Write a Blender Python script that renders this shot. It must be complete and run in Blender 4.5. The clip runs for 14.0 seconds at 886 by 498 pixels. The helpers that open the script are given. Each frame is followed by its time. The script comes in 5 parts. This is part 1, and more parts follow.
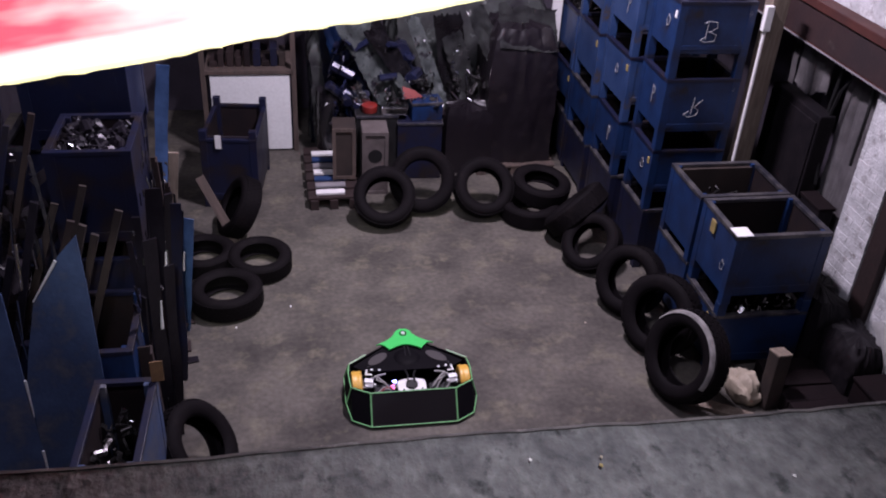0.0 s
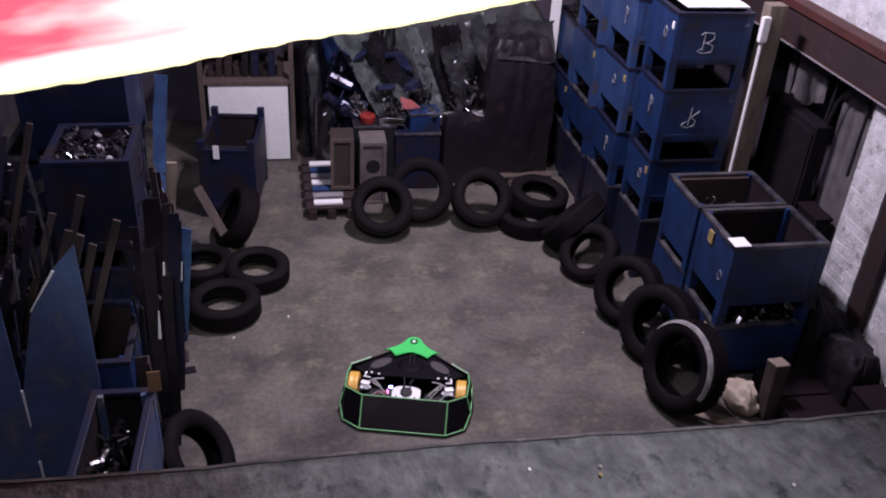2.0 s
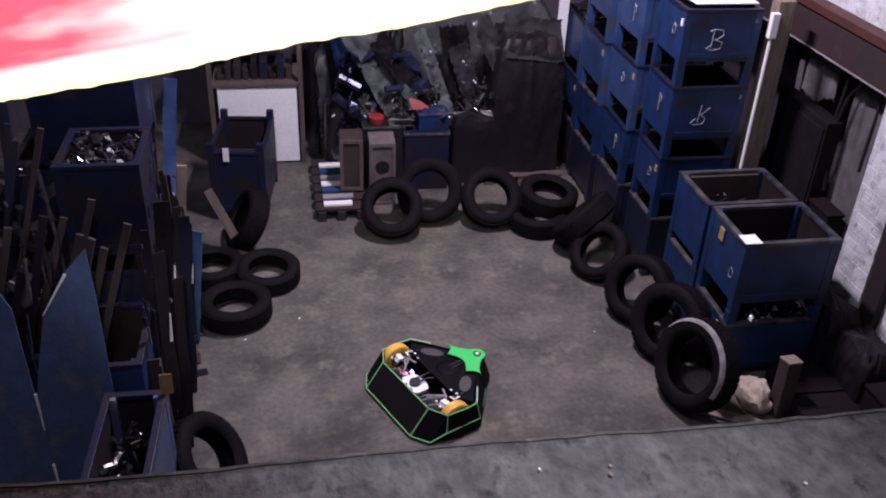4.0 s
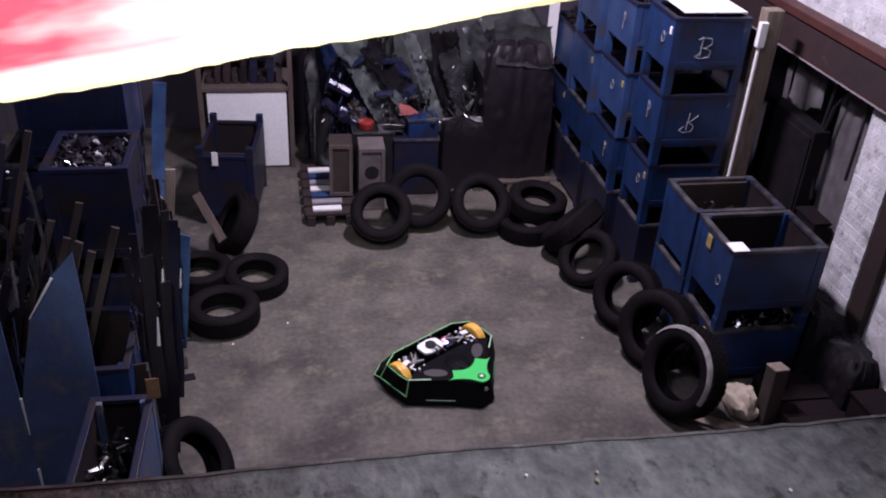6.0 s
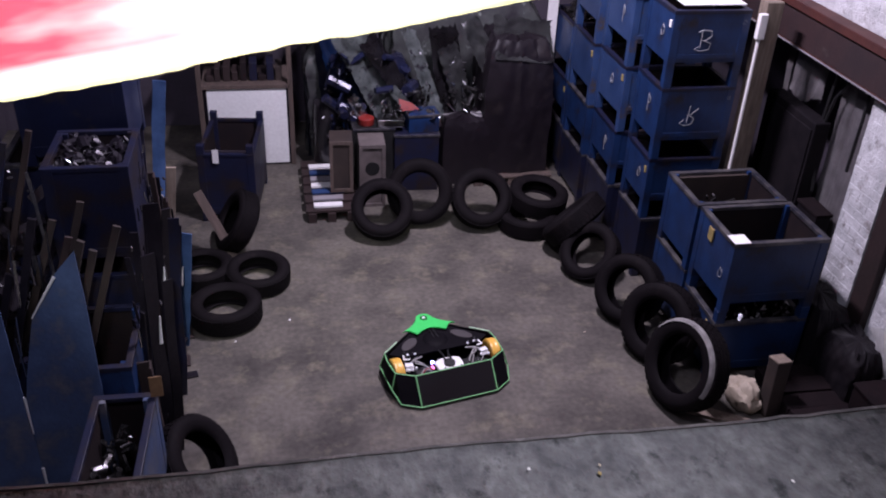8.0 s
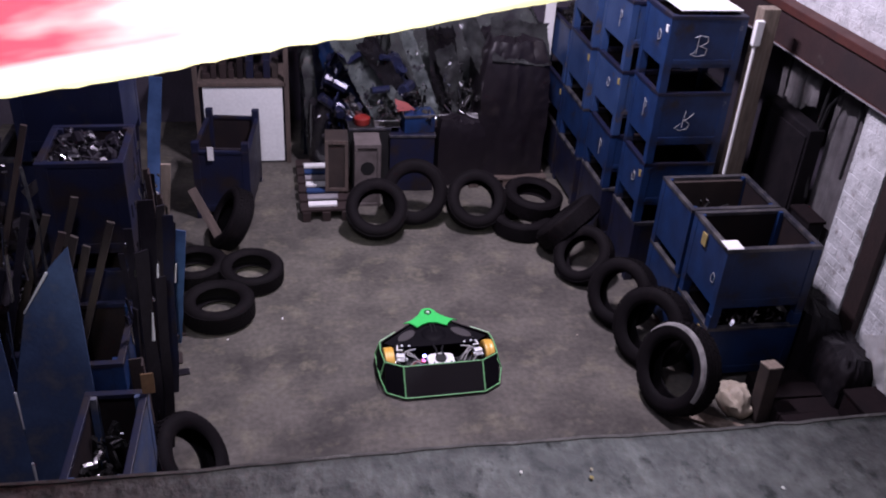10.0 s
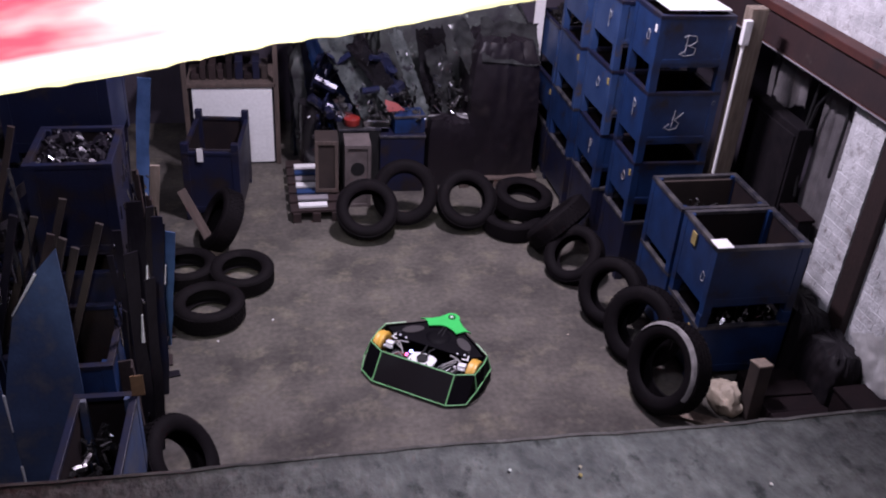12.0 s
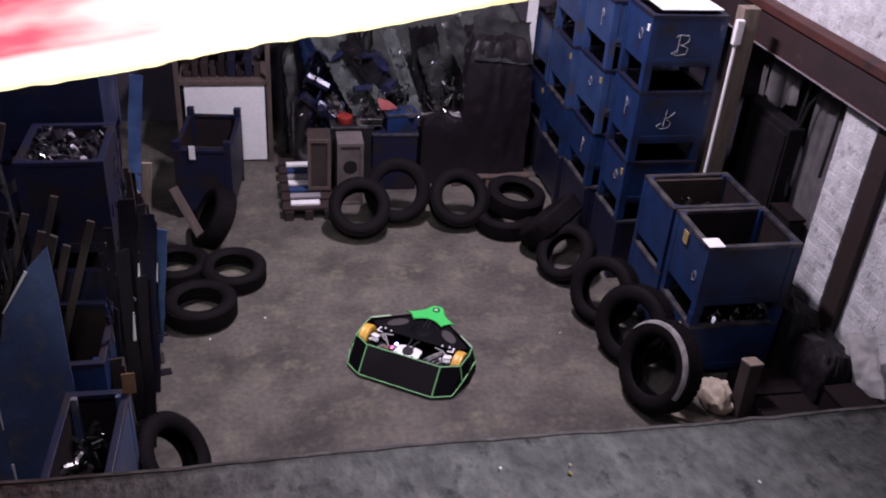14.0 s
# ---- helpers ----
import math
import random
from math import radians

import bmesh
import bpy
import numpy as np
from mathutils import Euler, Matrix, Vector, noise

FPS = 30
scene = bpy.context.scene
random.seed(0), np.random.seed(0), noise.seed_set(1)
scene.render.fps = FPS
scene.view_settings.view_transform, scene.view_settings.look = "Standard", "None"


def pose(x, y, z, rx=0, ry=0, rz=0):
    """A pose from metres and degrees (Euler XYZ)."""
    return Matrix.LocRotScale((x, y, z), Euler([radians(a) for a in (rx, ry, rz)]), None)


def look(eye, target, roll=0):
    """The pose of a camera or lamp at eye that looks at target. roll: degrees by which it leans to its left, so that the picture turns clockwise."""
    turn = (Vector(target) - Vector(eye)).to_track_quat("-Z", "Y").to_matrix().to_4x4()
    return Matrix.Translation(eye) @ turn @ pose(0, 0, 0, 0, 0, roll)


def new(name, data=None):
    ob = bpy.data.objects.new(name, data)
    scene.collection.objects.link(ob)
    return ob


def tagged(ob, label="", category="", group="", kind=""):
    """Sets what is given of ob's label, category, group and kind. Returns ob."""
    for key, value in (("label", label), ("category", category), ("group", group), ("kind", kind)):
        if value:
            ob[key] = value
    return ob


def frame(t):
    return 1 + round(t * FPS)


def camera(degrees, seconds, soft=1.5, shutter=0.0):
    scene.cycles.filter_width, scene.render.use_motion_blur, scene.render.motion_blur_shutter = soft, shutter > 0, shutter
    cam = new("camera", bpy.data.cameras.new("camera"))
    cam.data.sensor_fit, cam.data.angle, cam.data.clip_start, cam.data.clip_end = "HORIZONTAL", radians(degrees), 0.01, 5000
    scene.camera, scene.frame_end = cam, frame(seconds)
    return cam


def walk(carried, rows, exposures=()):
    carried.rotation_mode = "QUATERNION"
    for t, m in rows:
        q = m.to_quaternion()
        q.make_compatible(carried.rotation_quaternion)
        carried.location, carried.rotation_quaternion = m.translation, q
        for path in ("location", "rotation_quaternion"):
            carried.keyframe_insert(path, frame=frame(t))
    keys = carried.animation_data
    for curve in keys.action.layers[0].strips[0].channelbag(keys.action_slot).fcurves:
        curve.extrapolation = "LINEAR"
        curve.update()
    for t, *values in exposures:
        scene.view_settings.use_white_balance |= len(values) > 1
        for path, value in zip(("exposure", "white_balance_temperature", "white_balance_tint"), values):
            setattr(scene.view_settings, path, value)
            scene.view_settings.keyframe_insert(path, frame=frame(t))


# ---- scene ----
cam = camera(53.1, 14.0, 2.0)
PATH = [
    (0, pose(-0.0000, 0.0000, 4.3000, 58.257, -2.807, -9.265)),
    (0.5, pose(-0.0002, 0.0024, 4.2978, 58.232, -2.846, -9.205)),
    (1, pose(-0.0009, 0.0025, 4.2963, 58.459, -3.127, -9.384)),
    (1.5, pose(-0.0059, -0.0029, 4.3032, 58.806, -3.366, -9.505)),
    (2, pose(-0.0027, -0.0021, 4.2990, 58.932, -2.906, -9.387)),
    (2.5, pose(-0.0039, -0.0039, 4.3018, 58.837, -2.412, -9.062)),
    (3, pose(-0.0020, -0.0014, 4.2988, 58.867, -2.255, -9.030)),
    (5.5, pose(0.0032, -0.0033, 4.3001, 59.095, -1.897, -9.129)),
    (6, pose(0.0016, -0.0047, 4.3017, 59.304, -2.747, -9.524)),
    (6.5, pose(0.0045, -0.0064, 4.3026, 59.432, -3.313, -9.961)),
    (7, pose(0.0036, -0.0072, 4.3028, 59.298, -2.721, -9.900)),
    (7.5, pose(0.0054, -0.0028, 4.2989, 59.093, -2.059, -9.584)),
    (8, pose(0.0034, -0.0055, 4.3011, 59.024, -2.202, -9.728)),
    (10.5, pose(-0.0010, -0.0074, 4.3067, 59.087, -3.530, -9.768)),
    (11, pose(0.0032, -0.0053, 4.3021, 59.180, -3.775, -10.279)),
    (11.5, pose(0.0040, -0.0095, 4.3034, 59.222, -3.852, -10.499)),
    (12, pose(0.0043, -0.0077, 4.3019, 59.136, -3.225, -10.268)),
    (12.5, pose(0.0063, -0.0072, 4.3015, 59.205, -2.852, -10.042)),
    (13, pose(0.0001, -0.0095, 4.3045, 59.277, -3.134, -10.081)),
    (13.5, pose(0.0002, -0.0103, 4.3039, 59.242, -3.437, -10.393)),
    (14, pose(0.0053, -0.0120, 4.3056, 59.043, -3.587, -10.610)),
]
# path and lens, then light, materials, structure, things
# the picture cools a little towards the middle and warms at the end
walk(cam, PATH, [(0, -0.04, 6480, 10), (3, -0.02, 6460, 10), (6, 0.02, 6400, 10), (8.2, 0.02, 6300, 10), (11, 0.02, 6320, 10), (12.5, 0.0, 6460, 10), (14, -0.06, 6620, 10)])

# ---- world and lamps ----
world = bpy.data.worlds.new("world")
scene.world = world
world.use_nodes = True
world.node_tree.nodes["Background"].inputs[0].default_value = (0.42, 0.34, 0.62, 1)
world.node_tree.nodes["Background"].inputs[1].default_value = 0.015


def area_lamp(name, at, target, size, size_y, power, colour):
    data = bpy.data.lights.new(name, "AREA")
    data.shape, data.size, data.size_y = "RECTANGLE", size, size_y
    data.energy, data.color = power, colour
    ob = new(name, data)
    ob.matrix_world = look(at, target)
    return ob


def spot_lamp(name, at, target, cone, power, colour, radius=0.08):
    data = bpy.data.lights.new(name, "SPOT")
    data.spot_size, data.spot_blend, data.shadow_soft_size = radians(cone), 0.8, radius
    data.energy, data.color = power, colour
    ob = new(name, data)
    ob.matrix_world = look(at, target)
    return ob


area_lamp("main_lamp", (1.45, 6.15, 5.1), (1.45, 6.2, 0), 0.22, 0.8, 345, (1.0, 0.86, 1.09))
spot_lamp("front_lamp", (-0.45, 2.6, 5.9), (0.05, 7.2, 0.4), 104, 370, (0.95, 0.88, 1.16), 0.3)
spot_lamp("banner_flood", (-0.1, -0.6, 5.0), (-0.10, 1.14, 4.20), 37, 900, (1.0, 0.97, 0.95))
spot_lamp("landing_lamp", (0.62, 0.2, 5.9), (0.36, 0.88, 3.4), 24, 280, (0.96, 0.92, 1.06), 0.25)

# ---- materials ----


def mat(name, base, rough=0.6, metal=0.0, second=None, scale=6.0, amount=0.5, grain=60.0, bump=0.15,
        third=None, spots=2.5, stain=(0.55, 0.68), coat=0.0, spec=0.5, stretch=(1, 1, 1), emit=0.0, speck=0.35, shared=False):
    """A base colour broken up by broad patches, fine grain and stains."""
    m = bpy.data.materials.new(name)
    m.use_nodes = True
    nt = m.node_tree
    b = nt.nodes["Principled BSDF"]
    n = nt.nodes.new
    tc = n("ShaderNodeTexCoord")
    mp = n("ShaderNodeMapping")
    mp.inputs["Scale"].default_value = stretch
    nt.links.new(n("ShaderNodeNewGeometry").outputs["Position"] if shared else tc.outputs["Object"], mp.inputs["Vector"])
    big = n("ShaderNodeTexNoise")
    big.inputs["Scale"].default_value, big.inputs["Detail"].default_value = scale, 6
    fine = n("ShaderNodeTexNoise")
    fine.inputs["Scale"].default_value, fine.inputs["Detail"].default_value = grain, 4
    for t in (big, fine):
        nt.links.new(mp.outputs[0], t.inputs["Vector"])
    ramp = n("ShaderNodeValToRGB")
    ramp.color_ramp.elements[0].position, ramp.color_ramp.elements[1].position = 0.35, 0.68
    nt.links.new(big.outputs["Fac"], ramp.inputs[0])
    mix = n("ShaderNodeMix")
    mix.data_type = "RGBA"
    second = second or tuple(c * 0.6 for c in base)
    mix.inputs[6].default_value, mix.inputs[7].default_value = (*base, 1), (*second, 1)
    mul = n("ShaderNodeMath")
    mul.operation = "MULTIPLY"
    mul.inputs[1].default_value = amount
    nt.links.new(ramp.outputs[0], mul.inputs[0])
    nt.links.new(mul.outputs[0], mix.inputs[0])
    out = mix.outputs[2]
    if third:
        st = n("ShaderNodeTexNoise")
        st.inputs["Scale"].default_value, st.inputs["Detail"].default_value = spots, 8
        st.inputs["Roughness"].default_value = 0.65
        nt.links.new(mp.outputs[0], st.inputs["Vector"])
        r2 = n("ShaderNodeValToRGB")
        r2.color_ramp.elements[0].position, r2.color_ramp.elements[1].position = stain
        nt.links.new(st.outputs["Fac"], r2.inputs[0])
        mx = n("ShaderNodeMix")
        mx.data_type = "RGBA"
        mx.inputs[7].default_value = (*third, 1)
        nt.links.new(r2.outputs[0], mx.inputs[0])
        nt.links.new(out, mx.inputs[6])
        out = mx.outputs[2]
    hv = n("ShaderNodeMix")
    hv.data_type, hv.blend_type = "RGBA", "MULTIPLY"
    hv.inputs[0].default_value = speck
    g2 = n("ShaderNodeValToRGB")
    g2.color_ramp.elements[0].position, g2.color_ramp.elements[0].color = 0.3, (0.45, 0.45, 0.45, 1)
    nt.links.new(fine.outputs["Fac"], g2.inputs[0])
    nt.links.new(out, hv.inputs[6])
    nt.links.new(g2.outputs[0], hv.inputs[7])
    nt.links.new(hv.outputs[2], b.inputs["Base Color"])
    rr = n("ShaderNodeMapRange")
    rr.inputs["To Min"].default_value, rr.inputs["To Max"].default_value = max(rough - 0.12, 0.04), min(rough + 0.12, 1)
    nt.links.new(big.outputs["Fac"], rr.inputs[0])
    nt.links.new(rr.outputs[0], b.inputs["Roughness"])
    b.inputs["Metallic"].default_value = metal
    b.inputs["Coat Weight"].default_value = coat
    b.inputs["Specular IOR Level"].default_value = spec
    if bump:
        bp = n("ShaderNodeBump")
        bp.inputs["Strength"].default_value, bp.inputs["Distance"].default_value = bump, 0.01
        nt.links.new(fine.outputs["Fac"], bp.inputs["Height"])
        nt.links.new(bp.outputs[0], b.inputs["Normal"])
    if emit:
        b.inputs["Emission Color"].default_value = (*base, 1)
        b.inputs["Emission Strength"].default_value = emit
    return m


FLOOR = mat("floor_concrete", (0.161, 0.147, 0.124), 0.8, 0, (0.061, 0.056, 0.051), 1.7, 0.95, 22, 0.35, (0.215, 0.196, 0.142), 4.0, (0.52, 0.74), spec=0.25, speck=0.85)
LEDGE = mat("ledge_concrete", (0.235, 0.238, 0.24), 0.9, 0, (0.12, 0.122, 0.13), 18, 0.9, 60, 1.0, (0.05, 0.055, 0.058), 22, (0.56, 0.68), stretch=(1.2, 0.8, 1), speck=1.0)
LIP_SHADE = mat("shaded_ledge_lip", (0.10, 0.09, 0.085), 0.7, 0, (0.03, 0.027, 0.026), 30, 0.8, 80, 0.4, (0.24, 0.23, 0.22), 16, (0.58, 0.7))
BOUNCE_WALL = mat("bounce_wall", (0.45, 0.43, 0.44), 0.9, 0, (0.30, 0.28, 0.29), 1.5, 0.8, 30, 0.3, (0.15, 0.14, 0.14), 2, (0.6, 0.75))
WHITE_WALL = mat("white_brickwork", (0.70, 0.71, 0.71), 0.85, 0, (0.42, 0.43, 0.43), 7, 0.9, 45, 0.9, (0.24, 0.22, 0.21), 9, (0.56, 0.70), shared=True)
DARK_WALL = mat("dark_wall", (0.075, 0.063, 0.085), 0.9, 0, (0.04, 0.034, 0.045), 2, 0.7, 30, 0.3)
BOUNCE_ROOF = mat("bounce_ceiling", (0.66, 0.60, 0.72), 0.8, 0, (0.45, 0.41, 0.49), 2, 0.6, 30, 0.2)
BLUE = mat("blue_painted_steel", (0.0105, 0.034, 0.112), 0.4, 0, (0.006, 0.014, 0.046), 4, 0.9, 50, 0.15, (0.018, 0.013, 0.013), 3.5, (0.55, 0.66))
BLUE_LIGHT = mat("lightened_blue_steel", (0.034, 0.068, 0.170), 0.42, 0, (0.012, 0.034, 0.105), 3, 0.85, 50, 0.2, (0.06, 0.048, 0.04), 5, (0.6, 0.7))
DARK_BLUE = mat("shaded_stained_blue_steel", (0.008, 0.011, 0.035), 0.45, 0, (0.009, 0.007, 0.014), 4, 0.8, 50, 0.2, (0.018, 0.012, 0.011), 4, (0.5, 0.65))
WORN = mat("worn_edge_steel", (0.17, 0.16, 0.16), 0.4, 0.6, (0.012, 0.016, 0.04), 9, 0.9, 60, 0.2)
RUBBER = mat("tyre_rubber", (0.0050, 0.0040, 0.0048), 0.75, 0, (0.0085, 0.0068, 0.008), 7, 0.7, 70, 0.2, (0.018, 0.014, 0.014), 5, (0.60, 0.82), spec=0.08)
PALE_RUBBER = mat("lit_rubber", (0.27, 0.26, 0.25), 0.8, 0, (0.10, 0.095, 0.09), 12, 0.8, 70, 0.2)
RUST = mat("rusty_steel", (0.034, 0.020, 0.019), 0.7, 0.2, (0.022, 0.014, 0.013), 9, 0.8, 60, 0.3)
BEAM = mat("red_oxide_paint", (0.080, 0.024, 0.018), 0.6, 0, (0.042, 0.015, 0.014), 4, 0.8, 40, 0.15, (0.018, 0.012, 0.012), 3, (0.55, 0.7))
WHITE_PANEL = mat("white_laminate", (0.86, 0.88, 0.86), 0.5, 0, (0.76, 0.78, 0.76), 5, 0.6, 30, 0.05, (0.36, 0.33, 0.30), 6, (0.66, 0.75))
TIMBER = mat("grey_timber", (0.11, 0.08, 0.065), 0.8, 0, (0.05, 0.038, 0.032), 5, 0.8, 40, 0.3, stretch=(6, 6, 0.8))
PALE_TIMBER = mat("pale_timber", (0.25, 0.20, 0.155), 0.8, 0, (0.12, 0.095, 0.07), 6, 0.8, 40, 0.25, stretch=(5, 5, 0.8))
PAPER = mat("white_paper", (0.82, 0.82, 0.80), 0.6, 0, (0.7, 0.7, 0.68), 10, 0.4, 40, 0.05)
YELLOW = mat("yellow_sticker", (0.36, 0.28, 0.10), 0.6, 0, (0.2, 0.15, 0.06), 20, 0.6, 60, 0.05)
CHALK = mat("chalk_mark", (0.34, 0.35, 0.37), 0.9, 0, (0.15, 0.16, 0.18), 40, 0.8, 120, 0.1)
TARP = mat("dark_plastic_sheet", (0.028, 0.027, 0.030), 0.2, 0, (0.010, 0.007, 0.010), 3, 0.95, 9, 0.9)
SWARF = mat("steel_scrap", (0.32, 0.31, 0.31), 0.25, 0.95, (0.05, 0.045, 0.045), 16, 0.95, 40, 0.2)
DARKSTEEL = mat("dark_scrap_steel", (0.055, 0.046, 0.056), 0.35, 0.35, (0.018, 0.014, 0.02), 8, 0.85, 40, 0.2, (0.08, 0.045, 0.03), 4, (0.6, 0.7))
SHEET_BLUE = mat("dull_blue_sheet", (0.009, 0.013, 0.040), 0.4, 0, (0.006, 0.008, 0.026), 3, 0.9, 40, 0.2, (0.03, 0.026, 0.03), 4, (0.58, 0.68))
BAY_CLOTH = mat("dim_grey_fabric", (0.26, 0.245, 0.25), 0.9, 0, (0.13, 0.12, 0.125), 5, 0.8, 60, 0.3)
CLEAR = mat("grey_green_plastic", (0.22, 0.25, 0.24), 0.28, 0, (0.06, 0.07, 0.072), 6, 0.9, 30, 0.2, (0.03, 0.026, 0.036), 5, (0.54, 0.62))
# near-black brown that stands in for the shade inside the bins
SHADE_BROWN = mat("shaded_bin_inside", (0.011, 0.008, 0.010), 0.75, 0, (0.020, 0.012, 0.011), 6, 0.7, 50, 0.2, spec=0.2)
DARKWOOD = mat("shaded_timber", (0.015, 0.010, 0.011), 0.85, 0, (0.010, 0.008, 0.009), 6, 0.8, 40, 0.3, spec=0.08)
SHEEN = mat("glossy_dark_film", (0.075, 0.08, 0.078), 0.2, 0, (0.02, 0.018, 0.022), 5, 0.95, 16, 0.5)
LOAD_DARK = mat("dull_dark_sheeting", (0.012, 0.009, 0.012), 0.38, 0, (0.007, 0.005, 0.008), 3, 0.9, 11, 0.5, (0.026, 0.020, 0.020), 2.5, (0.56, 0.72))
STRIP_BLUE = mat("pale_blue_strip", (0.075, 0.14, 0.30), 0.4, 0, (0.025, 0.06, 0.15), 6, 0.8, 40, 0.2, (0.25, 0.25, 0.25), 9, (0.66, 0.72))
CREAM = mat("cream_paper", (0.40, 0.345, 0.26), 0.7, 0, (0.42, 0.36, 0.27), 9, 0.6, 40, 0.1)
FADED = mat("stained_blue_sheet", (0.064, 0.102, 0.205), 0.5, 0, (0.024, 0.040, 0.092), 3.5, 0.95, 40, 0.3, (0.15, 0.15, 0.165), 3.5, (0.50, 0.70))
DULL_BLUE = mat("dull_painted_scrap", (0.017, 0.022, 0.058), 0.3, 0.2, (0.012, 0.012, 0.03), 7, 0.9, 40, 0.2, (0.10, 0.09, 0.10), 6, (0.58, 0.7))
STEEL = mat("bright_steel", (0.62, 0.62, 0.63), 0.22, 1.0, (0.4, 0.4, 0.41), 14, 0.6, 60, 0.1)
TAG_BROWN = mat("brown_card", (0.20, 0.11, 0.05), 0.8, 0, (0.12, 0.07, 0.035), 20, 0.7, 60, 0.1)
RED = mat("red_plastic", (0.20, 0.018, 0.016), 0.4, 0, (0.3, 0.03, 0.02), 8, 0.6, 40, 0.05)
CLOTH = mat("grey_fabric", (0.27, 0.26, 0.27), 0.9, 0, (0.15, 0.14, 0.15), 5, 0.7, 60, 0.3)
BROWN_BOARD = mat("brown_board", (0.036, 0.024, 0.019), 0.8, 0, (0.014, 0.010, 0.009), 5, 0.8, 50, 0.2)
CARBON = mat("black_composite", (0.0045, 0.004, 0.0055), 0.6, 0, (0.008, 0.007, 0.009), 6, 0.5, 60, 0.05, spec=0.05)
PLATE = mat("rear_rubber_plate", (0.011, 0.009, 0.010), 0.32, 0, (0.008, 0.007, 0.009), 6, 0.5, 60, 0.05, spec=0.5)
GREEN = mat("green_paint", (0.045, 0.60, 0.115), 0.45, 0, (0.04, 0.48, 0.09), 10, 0.4, 40, 0.05)
GREEN_EDGE = mat("green_edging", (0.24, 0.56, 0.24), 0.5, 0, (0.08, 0.34, 0.10), 20, 0.5, 60, 0.05)
GOLD = mat("amber_wheel_rubber", (0.78, 0.45, 0.07), 0.4, 0, (0.58, 0.32, 0.06), 12, 0.6, 60, 0.1)
BEAM_WEB = mat("dark_beam_brown", (0.036, 0.019, 0.019), 0.65, 0, (0.020, 0.012, 0.014), 4, 0.8, 40, 0.15, (0.06, 0.045, 0.04), 6, (0.6, 0.72))
FLAT_DARK = mat("dark_oily_steel", (0.020, 0.017, 0.024), 0.36, 0.3, (0.009, 0.007, 0.011), 8, 0.85, 40, 0.25, (0.05, 0.04, 0.035), 7, (0.62, 0.72))
# near black for blocks and heaps that stand in for shade
SHADE_BLACK = mat("shade_black", (0.007, 0.006, 0.008), 0.6, 0, (0.012, 0.009, 0.011), 5, 0.8, 20, 0.4, spec=0.25)
FILM = mat("grey_green_film", (0.085, 0.094, 0.088), 0.2, 0, (0.035, 0.032, 0.038), 4, 0.95, 14, 0.5, (0.27, 0.30, 0.28), 6, (0.58, 0.68))
GREY_BOARD = mat("grey_board", (0.125, 0.105, 0.10), 0.8, 0, (0.06, 0.048, 0.045), 6, 0.8, 50, 0.2)
# near-white metal: the glint is put into the colour
GLINT_METAL = mat("glint_metal", (0.85, 0.86, 0.87), 0.5, 0.3, (0.7, 0.7, 0.72), 30, 0.4, 60, 0.0)
BLACK = mat("black_plastic", (0.012, 0.012, 0.013), 0.4, 0, (0.02, 0.02, 0.02), 10, 0.5, 60, 0.05)
PALE_GREEN = mat("pale_green_edge", (0.48, 0.72, 0.46), 0.45, 0, (0.4, 0.6, 0.38), 20, 0.5, 60, 0.0)
FAINT_GREEN = mat("faint_green_edge", (0.03, 0.11, 0.045), 0.5, 0, (0.015, 0.06, 0.022), 20, 0.6, 60, 0.0)
WIRE_RED = mat("red_wire", (0.35, 0.02, 0.03), 0.5, 0, (0.25, 0.02, 0.03), 10, 0.5, 60, 0.0)
LED = mat("blue_white_led", (0.25, 0.25, 1.0), 0.4, emit=14)
LED_PINK = mat("pink_led", (1.0, 0.15, 0.45), 0.4, emit=6)


